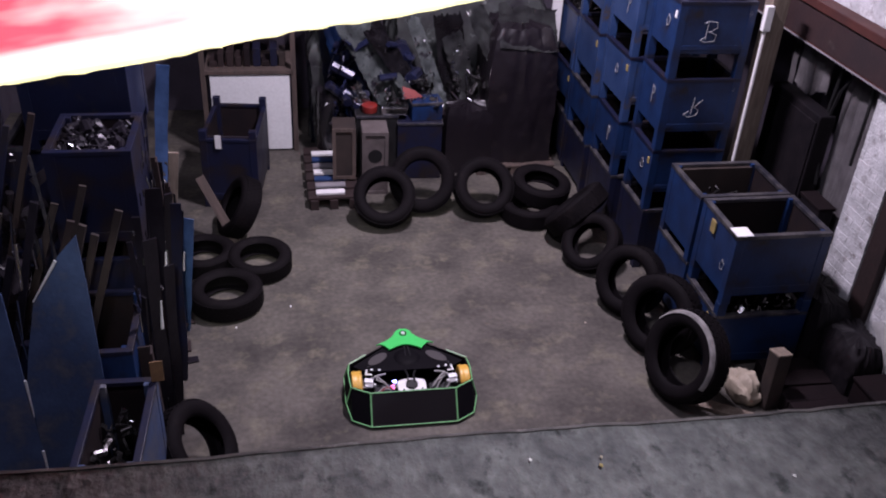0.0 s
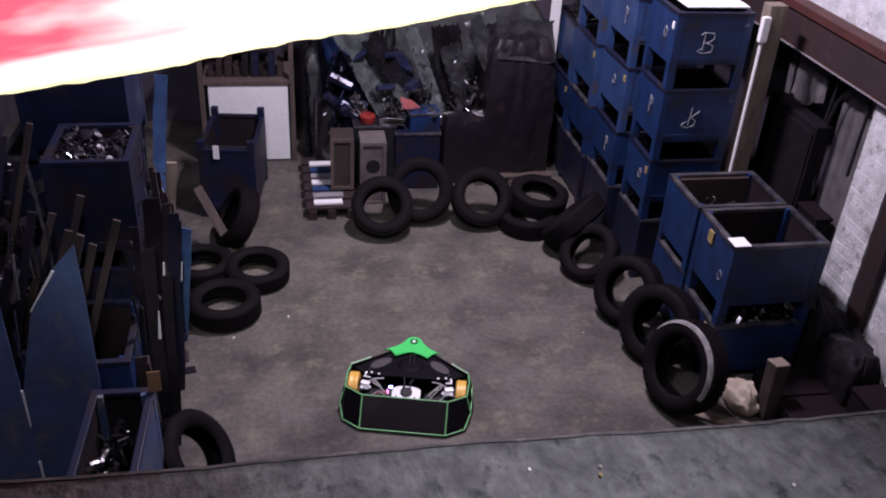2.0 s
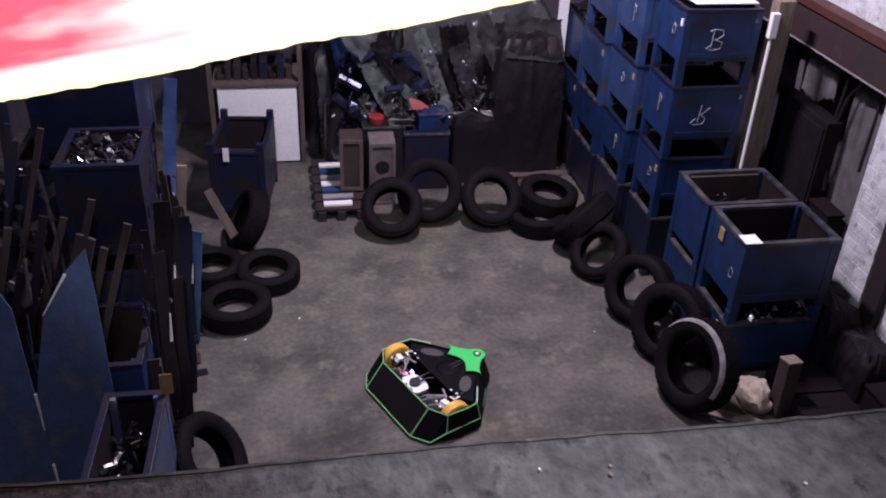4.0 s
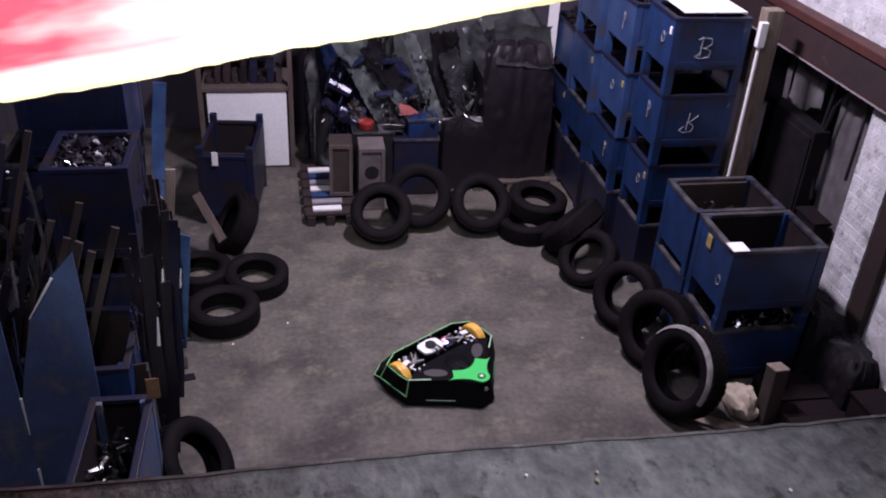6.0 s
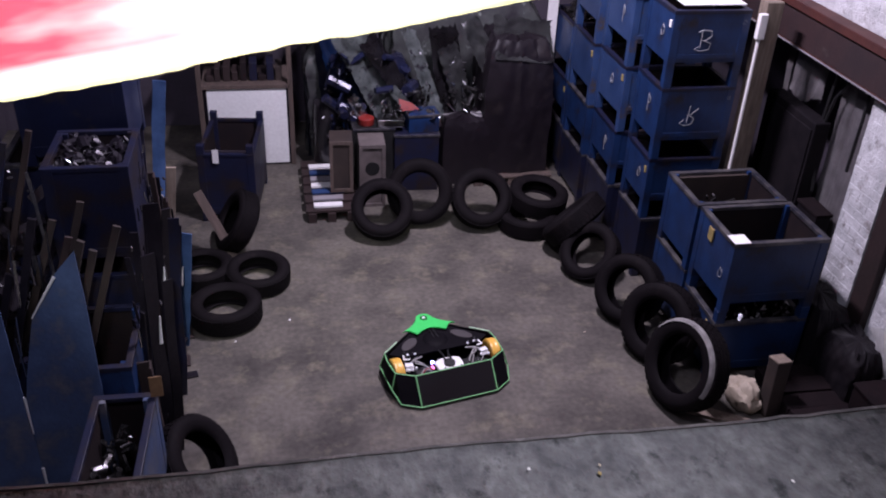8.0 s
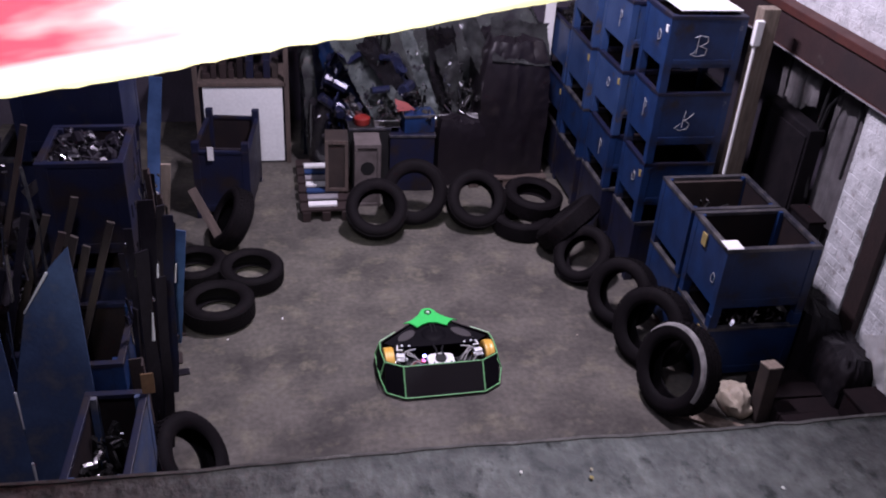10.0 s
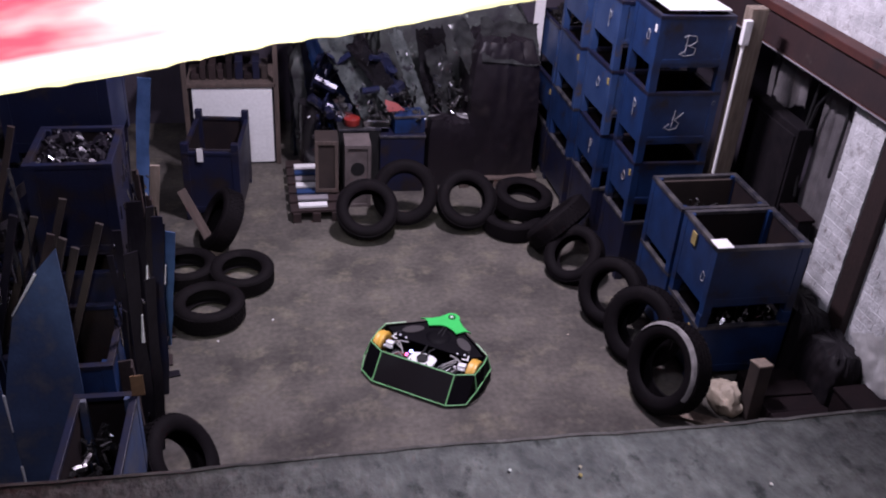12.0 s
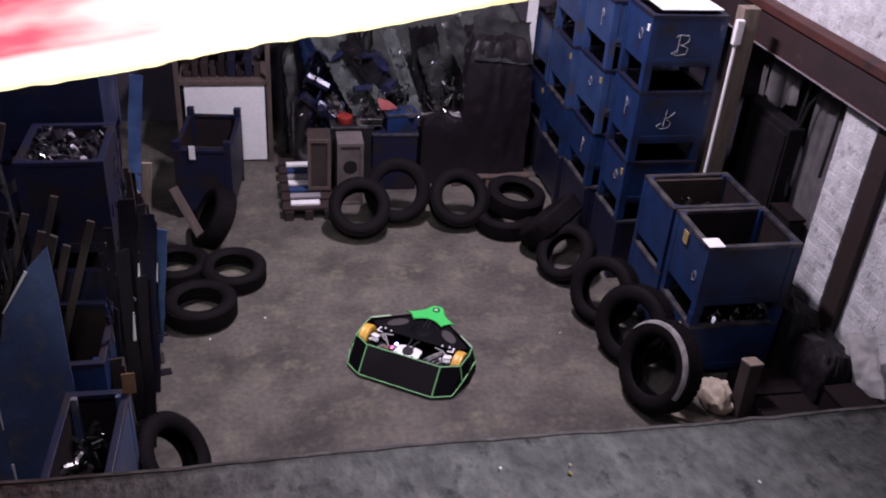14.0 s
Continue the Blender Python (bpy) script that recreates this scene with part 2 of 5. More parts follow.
def banner_material():
    """White sheet with red brush strokes and a yellow hem; light shines through it."""
    m = bpy.data.materials.new("printed_banner")
    m.use_nodes = True
    nt = m.node_tree
    n = nt.nodes.new
    b = nt.nodes["Principled BSDF"]
    tc = n("ShaderNodeTexCoord")
    mp = n("ShaderNodeMapping")
    mp.inputs["Scale"].default_value = (3.0, 3.0, 11.0)
    mp.inputs["Rotation"].default_value = (0, radians(-8), 0)
    nt.links.new(tc.outputs["Object"], mp.inputs[0])
    no = n("ShaderNodeTexNoise")
    no.inputs["Scale"].default_value, no.inputs["Detail"].default_value = 1.6, 3
    nt.links.new(mp.outputs[0], no.inputs["Vector"])
    sep = n("ShaderNodeSeparateXYZ")
    nt.links.new(tc.outputs["Object"], sep.inputs[0])
    # strokes fade along the sheet
    fade = n("ShaderNodeMapRange")
    fade.inputs["From Min"].default_value, fade.inputs["From Max"].default_value = 0.29, 0.70
    fade.inputs["To Min"].default_value, fade.inputs["To Max"].default_value = 0.46, -0.10
    nt.links.new(sep.outputs[0], fade.inputs[0])
    add = n("ShaderNodeMath")
    nt.links.new(no.outputs["Fac"], add.inputs[0])
    nt.links.new(fade.outputs[0], add.inputs[1])
    ramp = n("ShaderNodeValToRGB")
    ramp.color_ramp.elements[0].position, ramp.color_ramp.elements[0].color = 0.46, (0.86, 0.86, 0.84, 1)
    ramp.color_ramp.elements[1].position, ramp.color_ramp.elements[1].color = 1.0, (0.76, 0.06, 0.11, 1)
    nt.links.new(add.outputs[0], ramp.inputs[0])
    # plain band above the hem, then the yellow hem itself
    hem = n("ShaderNodeValToRGB")
    hem.color_ramp.interpolation = "LINEAR"
    hem.color_ramp.elements[0].position, hem.color_ramp.elements[0].color = 0.004, (0.82, 0.74, 0.40, 1)
    hem.color_ramp.elements[1].position, hem.color_ramp.elements[1].color = 0.011, (0.86, 0.86, 0.84, 1)
    nt.links.new(sep.outputs[2], hem.inputs[0])
    band = n("ShaderNodeMapRange")
    band.inputs["From Min"].default_value, band.inputs["From Max"].default_value = 0.028, 0.045
    nt.links.new(sep.outputs[2], band.inputs[0])
    mx = n("ShaderNodeMix")
    mx.data_type = "RGBA"
    nt.links.new(band.outputs[0], mx.inputs[0])
    nt.links.new(hem.outputs[0], mx.inputs[6])
    nt.links.new(ramp.outputs[0], mx.inputs[7])
    nt.links.new(mx.outputs[2], b.inputs["Base Color"])
    b.inputs["Roughness"].default_value = 0.7
    return m


BANNER = banner_material()

# ---- mesh helpers ----


def box(bm, x0, x1, y0, y1, z0, z1, bevel=0.0, m=None):
    r = bmesh.ops.create_cube(bm, size=1.0)
    t = Matrix.Translation(((x0 + x1) / 2, (y0 + y1) / 2, (z0 + z1) / 2)) @ Matrix.Diagonal((x1 - x0, y1 - y0, z1 - z0, 1))
    bmesh.ops.transform(bm, matrix=(m @ t) if m else t, verts=r["verts"])
    if bevel:
        es = list({e for v in r["verts"] for e in v.link_edges})
        bmesh.ops.bevel(bm, geom=es, offset=bevel, segments=2, affect="EDGES", profile=0.6)
    return bm


def rod(bm, a, b, r, seg=10, r2=None):
    a, b = Vector(a), Vector(b)
    d = b - a
    q = d.to_track_quat("Z", "Y").to_matrix().to_4x4()
    bmesh.ops.create_cone(bm, cap_ends=True, segments=seg, radius1=r, radius2=r if r2 is None else r2, depth=d.length,
                          matrix=Matrix.Translation((a + b) / 2) @ q)
    return bm


def prism(bm, low, high):
    """A solid between two polygons with the same count of corners."""
    a = [bm.verts.new(p) for p in low]
    b = [bm.verts.new(p) for p in high]
    n = len(a)
    bm.faces.new(a[::-1])
    bm.faces.new(b)
    for i in range(n):
        bm.faces.new((a[i], a[(i + 1) % n], b[(i + 1) % n], b[i]))
    return bm


def lathe(bm, profile, seg=48, closed=True):
    """Turns (radius, height) pairs round the z axis."""
    rings = []
    for i in range(seg):
        a = 2 * math.pi * i / seg
        rings.append([bm.verts.new((r * math.cos(a), r * math.sin(a), z)) for r, z in profile])
    k = len(profile)
    for i in range(seg):
        p, q = rings[i], rings[(i + 1) % seg]
        for j in range(k if closed else k - 1):
            bm.faces.new((p[j], q[j], q[(j + 1) % k], p[(j + 1) % k]))
    return bm


def to_mesh(name, bm, material, smooth=False):
    bmesh.ops.recalc_face_normals(bm, faces=bm.faces)
    me = bpy.data.meshes.new(name)
    bm.to_mesh(me)
    bm.free()
    me.materials.append(material)
    if smooth:
        for p in me.polygons:
            p.use_smooth = True
        me.set_sharp_from_angle(angle=radians(40))
    return me


def part(name, bm, material, parent=None, label="", smooth=False):
    ob = new(name, to_mesh(name, bm, material, smooth))
    ob.parent = parent
    if label:
        ob["label"] = label
    return ob


def thing(name, m, label, category, group="", kind=""):
    ob = new(name)
    ob.empty_display_size = 0.1
    ob.matrix_world = m
    return tagged(ob, label, category, group, kind)


def solid(name, bm, material, label, category, group="", kind="", m=None, smooth=False):
    ob = new(name, to_mesh(name, bm, material, smooth))
    if m:
        ob.matrix_world = m
    return tagged(ob, label, category, group, kind)


B = bmesh.new
rnd = random.Random(4)

# ---- the shell of the workshop ----
solid("floor", box(B(), -3.2, 6.2, 0.75, 10.2, -0.2, 0), FLOOR, "stained brown-grey concrete workshop floor", "floor", kind="structure")
solid("wall_north", box(B(), -3.2, 6.2, 10.2, 10.4, -0.2, 6.2), DARK_WALL, "dark grimy back wall", "wall", kind="structure")
solid("wall_west", box(B(), -3.4, -3.2, -2.4, 10.4, -0.2, 6.2), DARK_WALL, "dark grimy side wall", "wall", kind="structure")
# unseen wall behind the camera, made pale to bounce light
solid("wall_south", box(B(), -3.2, 6.2, -2.6, -2.4, 3.2, 6.2), BOUNCE_WALL, "unseen pale wall behind the landing that bounces light", "wall", kind="structure")
solid("wall_under_landing", box(B(), -3.2, 6.2, 0.60, 0.75, -0.2, 3.22), DARK_WALL, "dark wall below the landing", "wall", kind="structure")
# unseen ceiling, coloured pale violet so that it bounces light into the blacks
solid("ceiling", box(B(), -3.4, 6.4, -2.6, 10.4, 6.2, 6.4), BOUNCE_ROOF, "unseen pale ceiling that bounces light", "ceiling", kind="structure")
solid("wall_far_east", box(B(), 6.2, 6.4, -2.4, 10.4, -0.2, 6.2), DARK_WALL, "dark wall beyond the side bay", "wall", kind="structure")


def ledge():
    bm = B()
    n, m = 90, 6
    g = []
    for i in range(n + 1):
        x = -3.2 + 9.4 * i / n
        row = []
        for j in range(m + 1):
            y = -2.4 + 3.325 * j / m
            if j == m:
                y += 0.007 * noise.noise((x * 2.3, 0, 0)) + 0.004 * noise.noise((x * 17, 2, 0))
            row.append(bm.verts.new((x, y, 3.4 - (0.006 if j == m else 0))))
        low = bm.verts.new((x, row[-1].co.y + 0.004, 3.32))
        row.append(low)
        row.append(bm.verts.new((x, 0.80, 3.22)))
        row.append(bm.verts.new((x, -2.4, 3.22)))
        g.append(row)
    k = len(g[0])
    for i in range(n):
        for j in range(k - 1):
            bm.faces.new((g[i][j], g[i + 1][j], g[i + 1][j + 1], g[i][j + 1]))
    ob = solid("ledge", bm, LEDGE, "worn grey concrete edge of the landing", "landing", kind="structure")
    # a dark ribbon stands in for the shadow along the chipped edge
    lip = B()
    strip = []
    for i in range(n * 3 + 1):
        x, y = g_pos(i / 3, n)
        y += 0.003 * noise.noise((x * 23, 5, 0))
        strip.append([lip.verts.new(p) for p in ((x, y - 0.002, 3.3968), (x, y + 0.0055, 3.395), (x, y + 0.006, 3.375), (x, y - 0.002, 3.375))])
    for p, q in zip(strip, strip[1:]):
        for k in range(4):
            lip.faces.new((p[k], q[k], q[(k + 1) % 4], p[(k + 1) % 4]))
    part("edge_strip", lip, LIP_SHADE, ob, "dark strip for the shadow along the chipped edge")
    return ob


def g_pos(i, n):
    x = -3.2 + 9.4 * i / n
    return x, 0.925 + 0.007 * noise.noise((x * 2.3, 0, 0)) + 0.004 * noise.noise((x * 17, 2, 0))


ledge()

# ---- stillages (steel bins that stack) ----


def stillage(x0, x1, y0, y1, z0, rim, low, material, label, group, post=None, thick=0.025, turn=None):
    """An open steel bin on corner posts; its walls run from low to rim."""
    cx, cy = (x0 + x1) / 2, (y0 + y1) / 2
    w, d = (x1 - x0) / 2, (y1 - y0) / 2
    tilt = rnd.uniform(-1.2, 1.2) if turn is None else turn
    ob = thing("stillage", pose(cx, cy, z0, 0, 0, tilt), label, "metal bin", group)
    a, b = low - z0, rim - z0
    part("floor_panel", box(B(), -w + 0.005, w - 0.005, -d + 0.005, d - 0.005, a, a + 0.02), SHADE_BROWN, ob)
    for n, q in (("front_panel", (-w, w, -d, -d + thick)), ("back_panel", (-w, w, d - thick, d)),
                 ("side_panel", (-w, -w + thick, -d + thick, d - thick)), ("side_panel", (w - thick, w, -d + thick, d - thick))):
        bm = box(B(), *q, a, b - 0.03)
        # pressed rib along the panel
        if n != "side_panel":
            s = -1 if n == "front_panel" else 1
            y = s * d
            box(bm, -w + 0.06, w - 0.06, min(y, y + s * 0.006), max(y, y + s * 0.006), a + 0.03, a + 0.07, 0.003)
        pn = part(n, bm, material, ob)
        pn.data.materials.append(SHADE_BROWN)
        # inner faces take the dark colour that is put in for shade
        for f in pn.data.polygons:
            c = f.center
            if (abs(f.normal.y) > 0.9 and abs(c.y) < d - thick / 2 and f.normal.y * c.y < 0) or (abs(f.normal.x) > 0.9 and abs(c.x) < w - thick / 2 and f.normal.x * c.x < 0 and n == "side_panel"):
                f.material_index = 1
    rimm = B()
    e = 0.006
    box(rimm, -w - e, w + e, -d - e, -d + 0.035, b - 0.03, b, 0.004)
    box(rimm, -w - e, w + e, d - 0.035, d + e, b - 0.03, b, 0.004)
    box(rimm, -w - e, -w + 0.035, -d + 0.035, d - 0.035, b - 0.03, b, 0.004)
    box(rimm, w - 0.035, w + e, -d + 0.035, d - 0.035, b - 0.03, b, 0.004)
    part("rim", rimm, WORN if rnd.random() < 0.3 or (x0 > 2.9 and (y1 < 6.2 or z0 == 0)) else DARK_BLUE, ob, "worn steel rim")
    for sx in (-1, 1):
        for sy in (-1, 1):
            x, y = sx * (w - 0.03), sy * (d - 0.03)
            bm = box(B(), x - 0.034, x + 0.034, y - 0.034, y + 0.034, 0, post or b - 0.004, 0.004)
            part("corner_post", bm, material, ob)
    return ob


def stroke(bm, pts, r=0.008):
    for p, q in zip(pts, pts[1:]):
        rod(bm, p, q, r, 6)
    return bm


def chalk_letters(ob, kind, at, size, face):
    """Hand-drawn chalk letters on a bin's panel. face: 'front' or 'side'."""
    shapes = {
        "B": [[(-.3, .9), (-.1, 1), (.35, .95), (.4, .7), (.1, .5), (-.15, .5)], [(-.1, 1), (-.12, .1)], [(.0, .5), (.4, .35), (.35, .05), (-.1, -.02), (-.4, .08), (-.1, .25)]],
        "K": [[(0, 1), (-.08, .1)], [(.45, .85), (.1, .55), (-.1, .5)], [(0, .5), (.3, .3), (.2, .02), (-.2, -.05), (-.45, .1), (-.2, .28)]],
        "P": [[(0, 1.1), (0, -.1)], [(0, 1.05), (.3, .9), (.3, .6), (0, .5)]],
        "o": [[(0, .9), (.25, .7), (.2, .3), (-.1, .2), (-.2, .5), (0, .9)]],
    }
    bm = B()
    for line in shapes[kind]:
        if face == "front":
            stroke(bm, [(at[0] + u * size, at[1], at[2] + v * size) for u, v in line], size * 0.024)
        else:
            stroke(bm, [(at[0], at[1] - u * size, at[2] + v * size) for u, v in line], size * 0.024)
    part("chalk_mark", bm, CHALK, ob, "hand-drawn chalk letter")


def tag_plate(ob, x0, x1, y0, y1, z0, z1, material, label):
    part("label_plate", box(B(), x0, x1, y0, y1, z0, z1), material, ob, label)


def scrap(name, x0, x1, y0, y1, z, n, material, label, size=(0.03, 0.10), lift=0.10):
    """Loose offcuts lying in a bin, one heap."""
    bm = B()
    for _ in range(n):
        px, py, pz = rnd.uniform(x0, x1), rnd.uniform(y0, y1), z + rnd.uniform(0, lift)
        m = pose(px, py, pz, rnd.uniform(0, 360), rnd.uniform(0, 360), rnd.uniform(0, 360))
        a = rnd.uniform(*size) / 2
        if rnd.random() < 0.35:
            b = rnd.uniform(0.3, 0.7) * a
            r = bmesh.ops.create_cone(bm, cap_ends=True, segments=8, radius1=b, radius2=b, depth=a * 2)
            bmesh.ops.transform(bm, matrix=m, verts=r["verts"])
        else:
            box(bm, -a, a, -a * rnd.uniform(0.2, 0.7), a * 0.4, -0.004, 0.004 + a * rnd.uniform(0, 0.15), 0, m)
    return solid(name, bm, material, label, "scrap metal", kind="stuff")


RB = "stacked bins along the white wall"
lab = "blue painted steel stacking bin, chipped and chalk-marked"
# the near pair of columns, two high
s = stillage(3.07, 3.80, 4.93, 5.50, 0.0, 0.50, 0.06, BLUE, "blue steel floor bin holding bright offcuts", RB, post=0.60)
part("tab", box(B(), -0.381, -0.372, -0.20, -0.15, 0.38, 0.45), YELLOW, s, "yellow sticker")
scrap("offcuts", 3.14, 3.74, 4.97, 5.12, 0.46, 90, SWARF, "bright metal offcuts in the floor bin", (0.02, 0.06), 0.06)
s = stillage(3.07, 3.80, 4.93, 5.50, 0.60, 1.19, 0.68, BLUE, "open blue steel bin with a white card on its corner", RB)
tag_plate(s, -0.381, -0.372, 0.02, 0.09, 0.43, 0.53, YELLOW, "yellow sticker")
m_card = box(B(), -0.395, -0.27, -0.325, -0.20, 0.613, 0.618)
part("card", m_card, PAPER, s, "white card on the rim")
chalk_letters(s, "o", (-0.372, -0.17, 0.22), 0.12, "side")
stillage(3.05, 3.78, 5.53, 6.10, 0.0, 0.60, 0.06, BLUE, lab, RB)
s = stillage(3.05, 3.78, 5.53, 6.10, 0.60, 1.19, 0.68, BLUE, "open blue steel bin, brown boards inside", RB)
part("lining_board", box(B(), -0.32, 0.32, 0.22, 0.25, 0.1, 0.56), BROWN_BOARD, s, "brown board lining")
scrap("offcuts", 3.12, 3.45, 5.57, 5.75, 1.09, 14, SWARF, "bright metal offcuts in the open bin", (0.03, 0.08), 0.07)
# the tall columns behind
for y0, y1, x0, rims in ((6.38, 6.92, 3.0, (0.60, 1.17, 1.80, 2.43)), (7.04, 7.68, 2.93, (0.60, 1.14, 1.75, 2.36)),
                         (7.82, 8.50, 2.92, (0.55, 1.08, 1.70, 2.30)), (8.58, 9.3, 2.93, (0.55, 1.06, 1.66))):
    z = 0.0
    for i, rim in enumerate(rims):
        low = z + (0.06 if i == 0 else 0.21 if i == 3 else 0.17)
        # bottom bins darker, upper rear ones lighter: fall of light put into the blues
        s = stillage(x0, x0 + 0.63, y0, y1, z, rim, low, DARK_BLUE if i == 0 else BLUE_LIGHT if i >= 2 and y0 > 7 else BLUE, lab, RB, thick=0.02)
        d = (y1 - y0) / 2
        if y0 == 6.38 and i >= 2:
            chalk_letters(s, "K" if i == 2 else "B", (-0.05, -d - 0.007, rim - z - 0.32), 0.165, "front")
            chalk_letters(s, "o", (0.27, -d - 0.007, rim - z - 0.12), 0.05, "front")
        if i >= 1 and y0 < 7.5:
            chalk_letters(s, "P" if (i + (y0 > 7)) % 2 == 0 else "o", (-0.322, -0.04 - 0.05 * (i % 2), rim - z - 0.27), 0.13, "side")
        if i >= 1 and (i + int(y0)) % 2:
            tag_plate(s, -0.326, -0.317, -d + 0.03, -d + 0.065, rim - z - 0.14, rim - z - 0.085, YELLOW if i < 3 else PAPER, "small sticker")
        z = rim
    if y0 == 6.38:
        solid("paper_sheet", box(B(), 3.08, 3.60, 6.42, 6.86, 2.455, 2.465, 0.002), PAPER, "white sheet lying on the topmost bin", "sheet")
    else:
        scrap("offcuts", x0 + 0.05, x0 + 0.6, y0 + 0.05, y1 - 0.05, rims[-1] - 0.08, 40, SWARF, "metal offcuts filling the top bin", (0.05, 0.16), 0.12)

# ---- tyres ----


def tyre_meshes(R, w, hole):
    """Carcass and tread of a car tyre lying flat, its axis along z."""
    h = w / 2
    prof = [(R - 0.010, -h * 0.72), (R - 0.004, -h * 0.4), (R - 0.004, h * 0.4), (R - 0.010, h * 0.72), (R - 0.03, h * 0.92), (R - 0.06, h),
            (hole + 0.03, h * 0.92), (hole + 0.008, h * 0.80), (hole, h * 0.66), (hole + 0.006, h * 0.60), (hole + 0.05, h * 0.70),
            (R - 0.04, h * 0.75), (R - 0.024, h * 0.4), (R - 0.024, -h * 0.4), (R - 0.04, -h * 0.75),
            (hole + 0.05, -h * 0.70), (hole + 0.006, -h * 0.60), (hole, -h * 0.66), (hole + 0.008, -h * 0.80), (hole + 0.03, -h * 0.92), (R - 0.06, -h), (R - 0.03, -h * 0.92)]
    carcass = to_mesh("tyre", lathe(B(), prof, 56), RUBBER, True)
    tb = B()
    n = 44
    for k in range(n):
        a = 360 * k / n
        for j, (z0, z1) in enumerate(((-0.70, -0.38), (-0.30, -0.03), (0.03, 0.30), (0.38, 0.70))):
            m = pose(0, 0, 0, 0, 0, a + (j % 2) * 3.0)
            box(tb, R - 0.013, R - 0.0015, -R * 0.055, R * 0.055, z0 * h, z1 * h, 0, m)
    return carcass, to_mesh("tread", tb, RUBBER)


TYRES = {k: tyre_meshes(*v) for k, v in {"car": (0.295, 0.195, 0.175), "van": (0.325, 0.205, 0.19), "wide": (0.345, 0.20, 0.215), "small": (0.275, 0.175, 0.165)}.items()}


def tyre(kind, at, axis, label, spin=0):
    """axis: the way its open side faces."""
    c, tr = TYRES[kind]
    ob = new("tyre", c)
    q = Vector(axis).to_track_quat("Z", "Y").to_matrix().to_4x4()
    ob.matrix_world = Matrix.Translation(at) @ q @ pose(0, 0, 0, 0, 0, spin)
    tagged(ob, label, "tyre", "tyres round the floor")
    t = new("tread", tr)
    t.parent = ob
    return ob


tyre("car", (-0.58, 6.13, 0.095), (0, 0, 1), "worn black car tyre lying flat on concrete")
tyre("small", (-0.32, 6.63, 0.10), (0.03, -0.08, 1), "worn black car tyre lying on its side", 20)
tyre("small", (-0.80, 6.75, 0.09), (0, 0, 1), "dusty black car tyre lying flat beside the scrap", 40)
tyre("car", (-0.50, 7.24, 0.29), (-0.84, -0.15, 0.50), "black car tyre leaning before the blue bin, tread showing", 10)
tyre("car", (-0.67, 4.20, 0.285), (0.74, -0.22, 0.62), "black tyre leaning on the scrap bins", 30)
tyre("car", (0.84, 7.38, 0.268), (-0.08, -0.68, 0.73), "black car tyre leaning against the pallet", 15)
tyre("van", (1.235, 7.63, 0.31), (-0.12, -0.86, 0.48), "large black tyre standing against scrap", 50)
tyre("car", (1.825, 7.50, 0.272), (0.02, -0.74, 0.66), "black car tyre standing against the covered load", 80)
tyre("car", (2.41, 7.52, 0.255), (0.08, -0.12, 0.99), "black car tyre lying tilted on another", 35)
tyre("car", (2.28, 7.36, 0.09), (0, 0, 1), "black car tyre flat on the floor under another", 5)
tyre("van", (2.59, 6.92, 0.32), (-0.58, 0.48, 0.65), "black car tyre leaning on the bins, tread showing", 25)
tyre("small", (2.62, 6.48, 0.22), (-0.62, -0.42, 0.66), "black car tyre leaning low against the bins", 60)
tyre("car", (2.72, 5.76, 0.29), (-0.72, -0.50, 0.42), "black car tyre leaning against the bins", 12)
tyre("van", (2.78, 5.24, 0.31), (-0.80, -0.45, 0.35), "black tyre tucked behind the front tyre", 33)
big = tyre("wide", (2.745, 4.675, 0.352), (-0.91, -0.26, 0.33), "black tyre with a pale lit edge leaning on the bins", 0)


def lit_edge(ob, R, z):
    """A pale arc on the tyre's upper shoulder: light along its edge, put into colour."""
    up = ob.matrix_world.to_3x3().inverted() @ Vector((0.75, -0.2, 1.0))
    a0 = math.atan2(up.y, up.x)
    bm = B()
    n, prev = 26, None
    for i in range(n + 1):
        a = a0 + radians(-85 + 170 * i / n)
        k = 0.35 + 0.65 * math.sin(math.pi * i / n)
        ring = [bm.verts.new((r * math.cos(a), r * math.sin(a), h)) for r, h in
                ((R - 0.010, z - 0.022), (R - 0.0225, z + 0.006), (R - 0.030 - 0.012 * k, z + 0.014), (R - 0.032, z - 0.020))]
        if prev:
            for j in range(4):
                bm.faces.new((prev[j], ring[j], ring[(j + 1) % 4], prev[(j + 1) % 4]))
        prev = ring
    part("lit_edge", bm, PALE_RUBBER, ob, "pale arc for the light along the shoulder", True)


lit_edge(big, 0.345, 0.090)

# ---- the machine ----


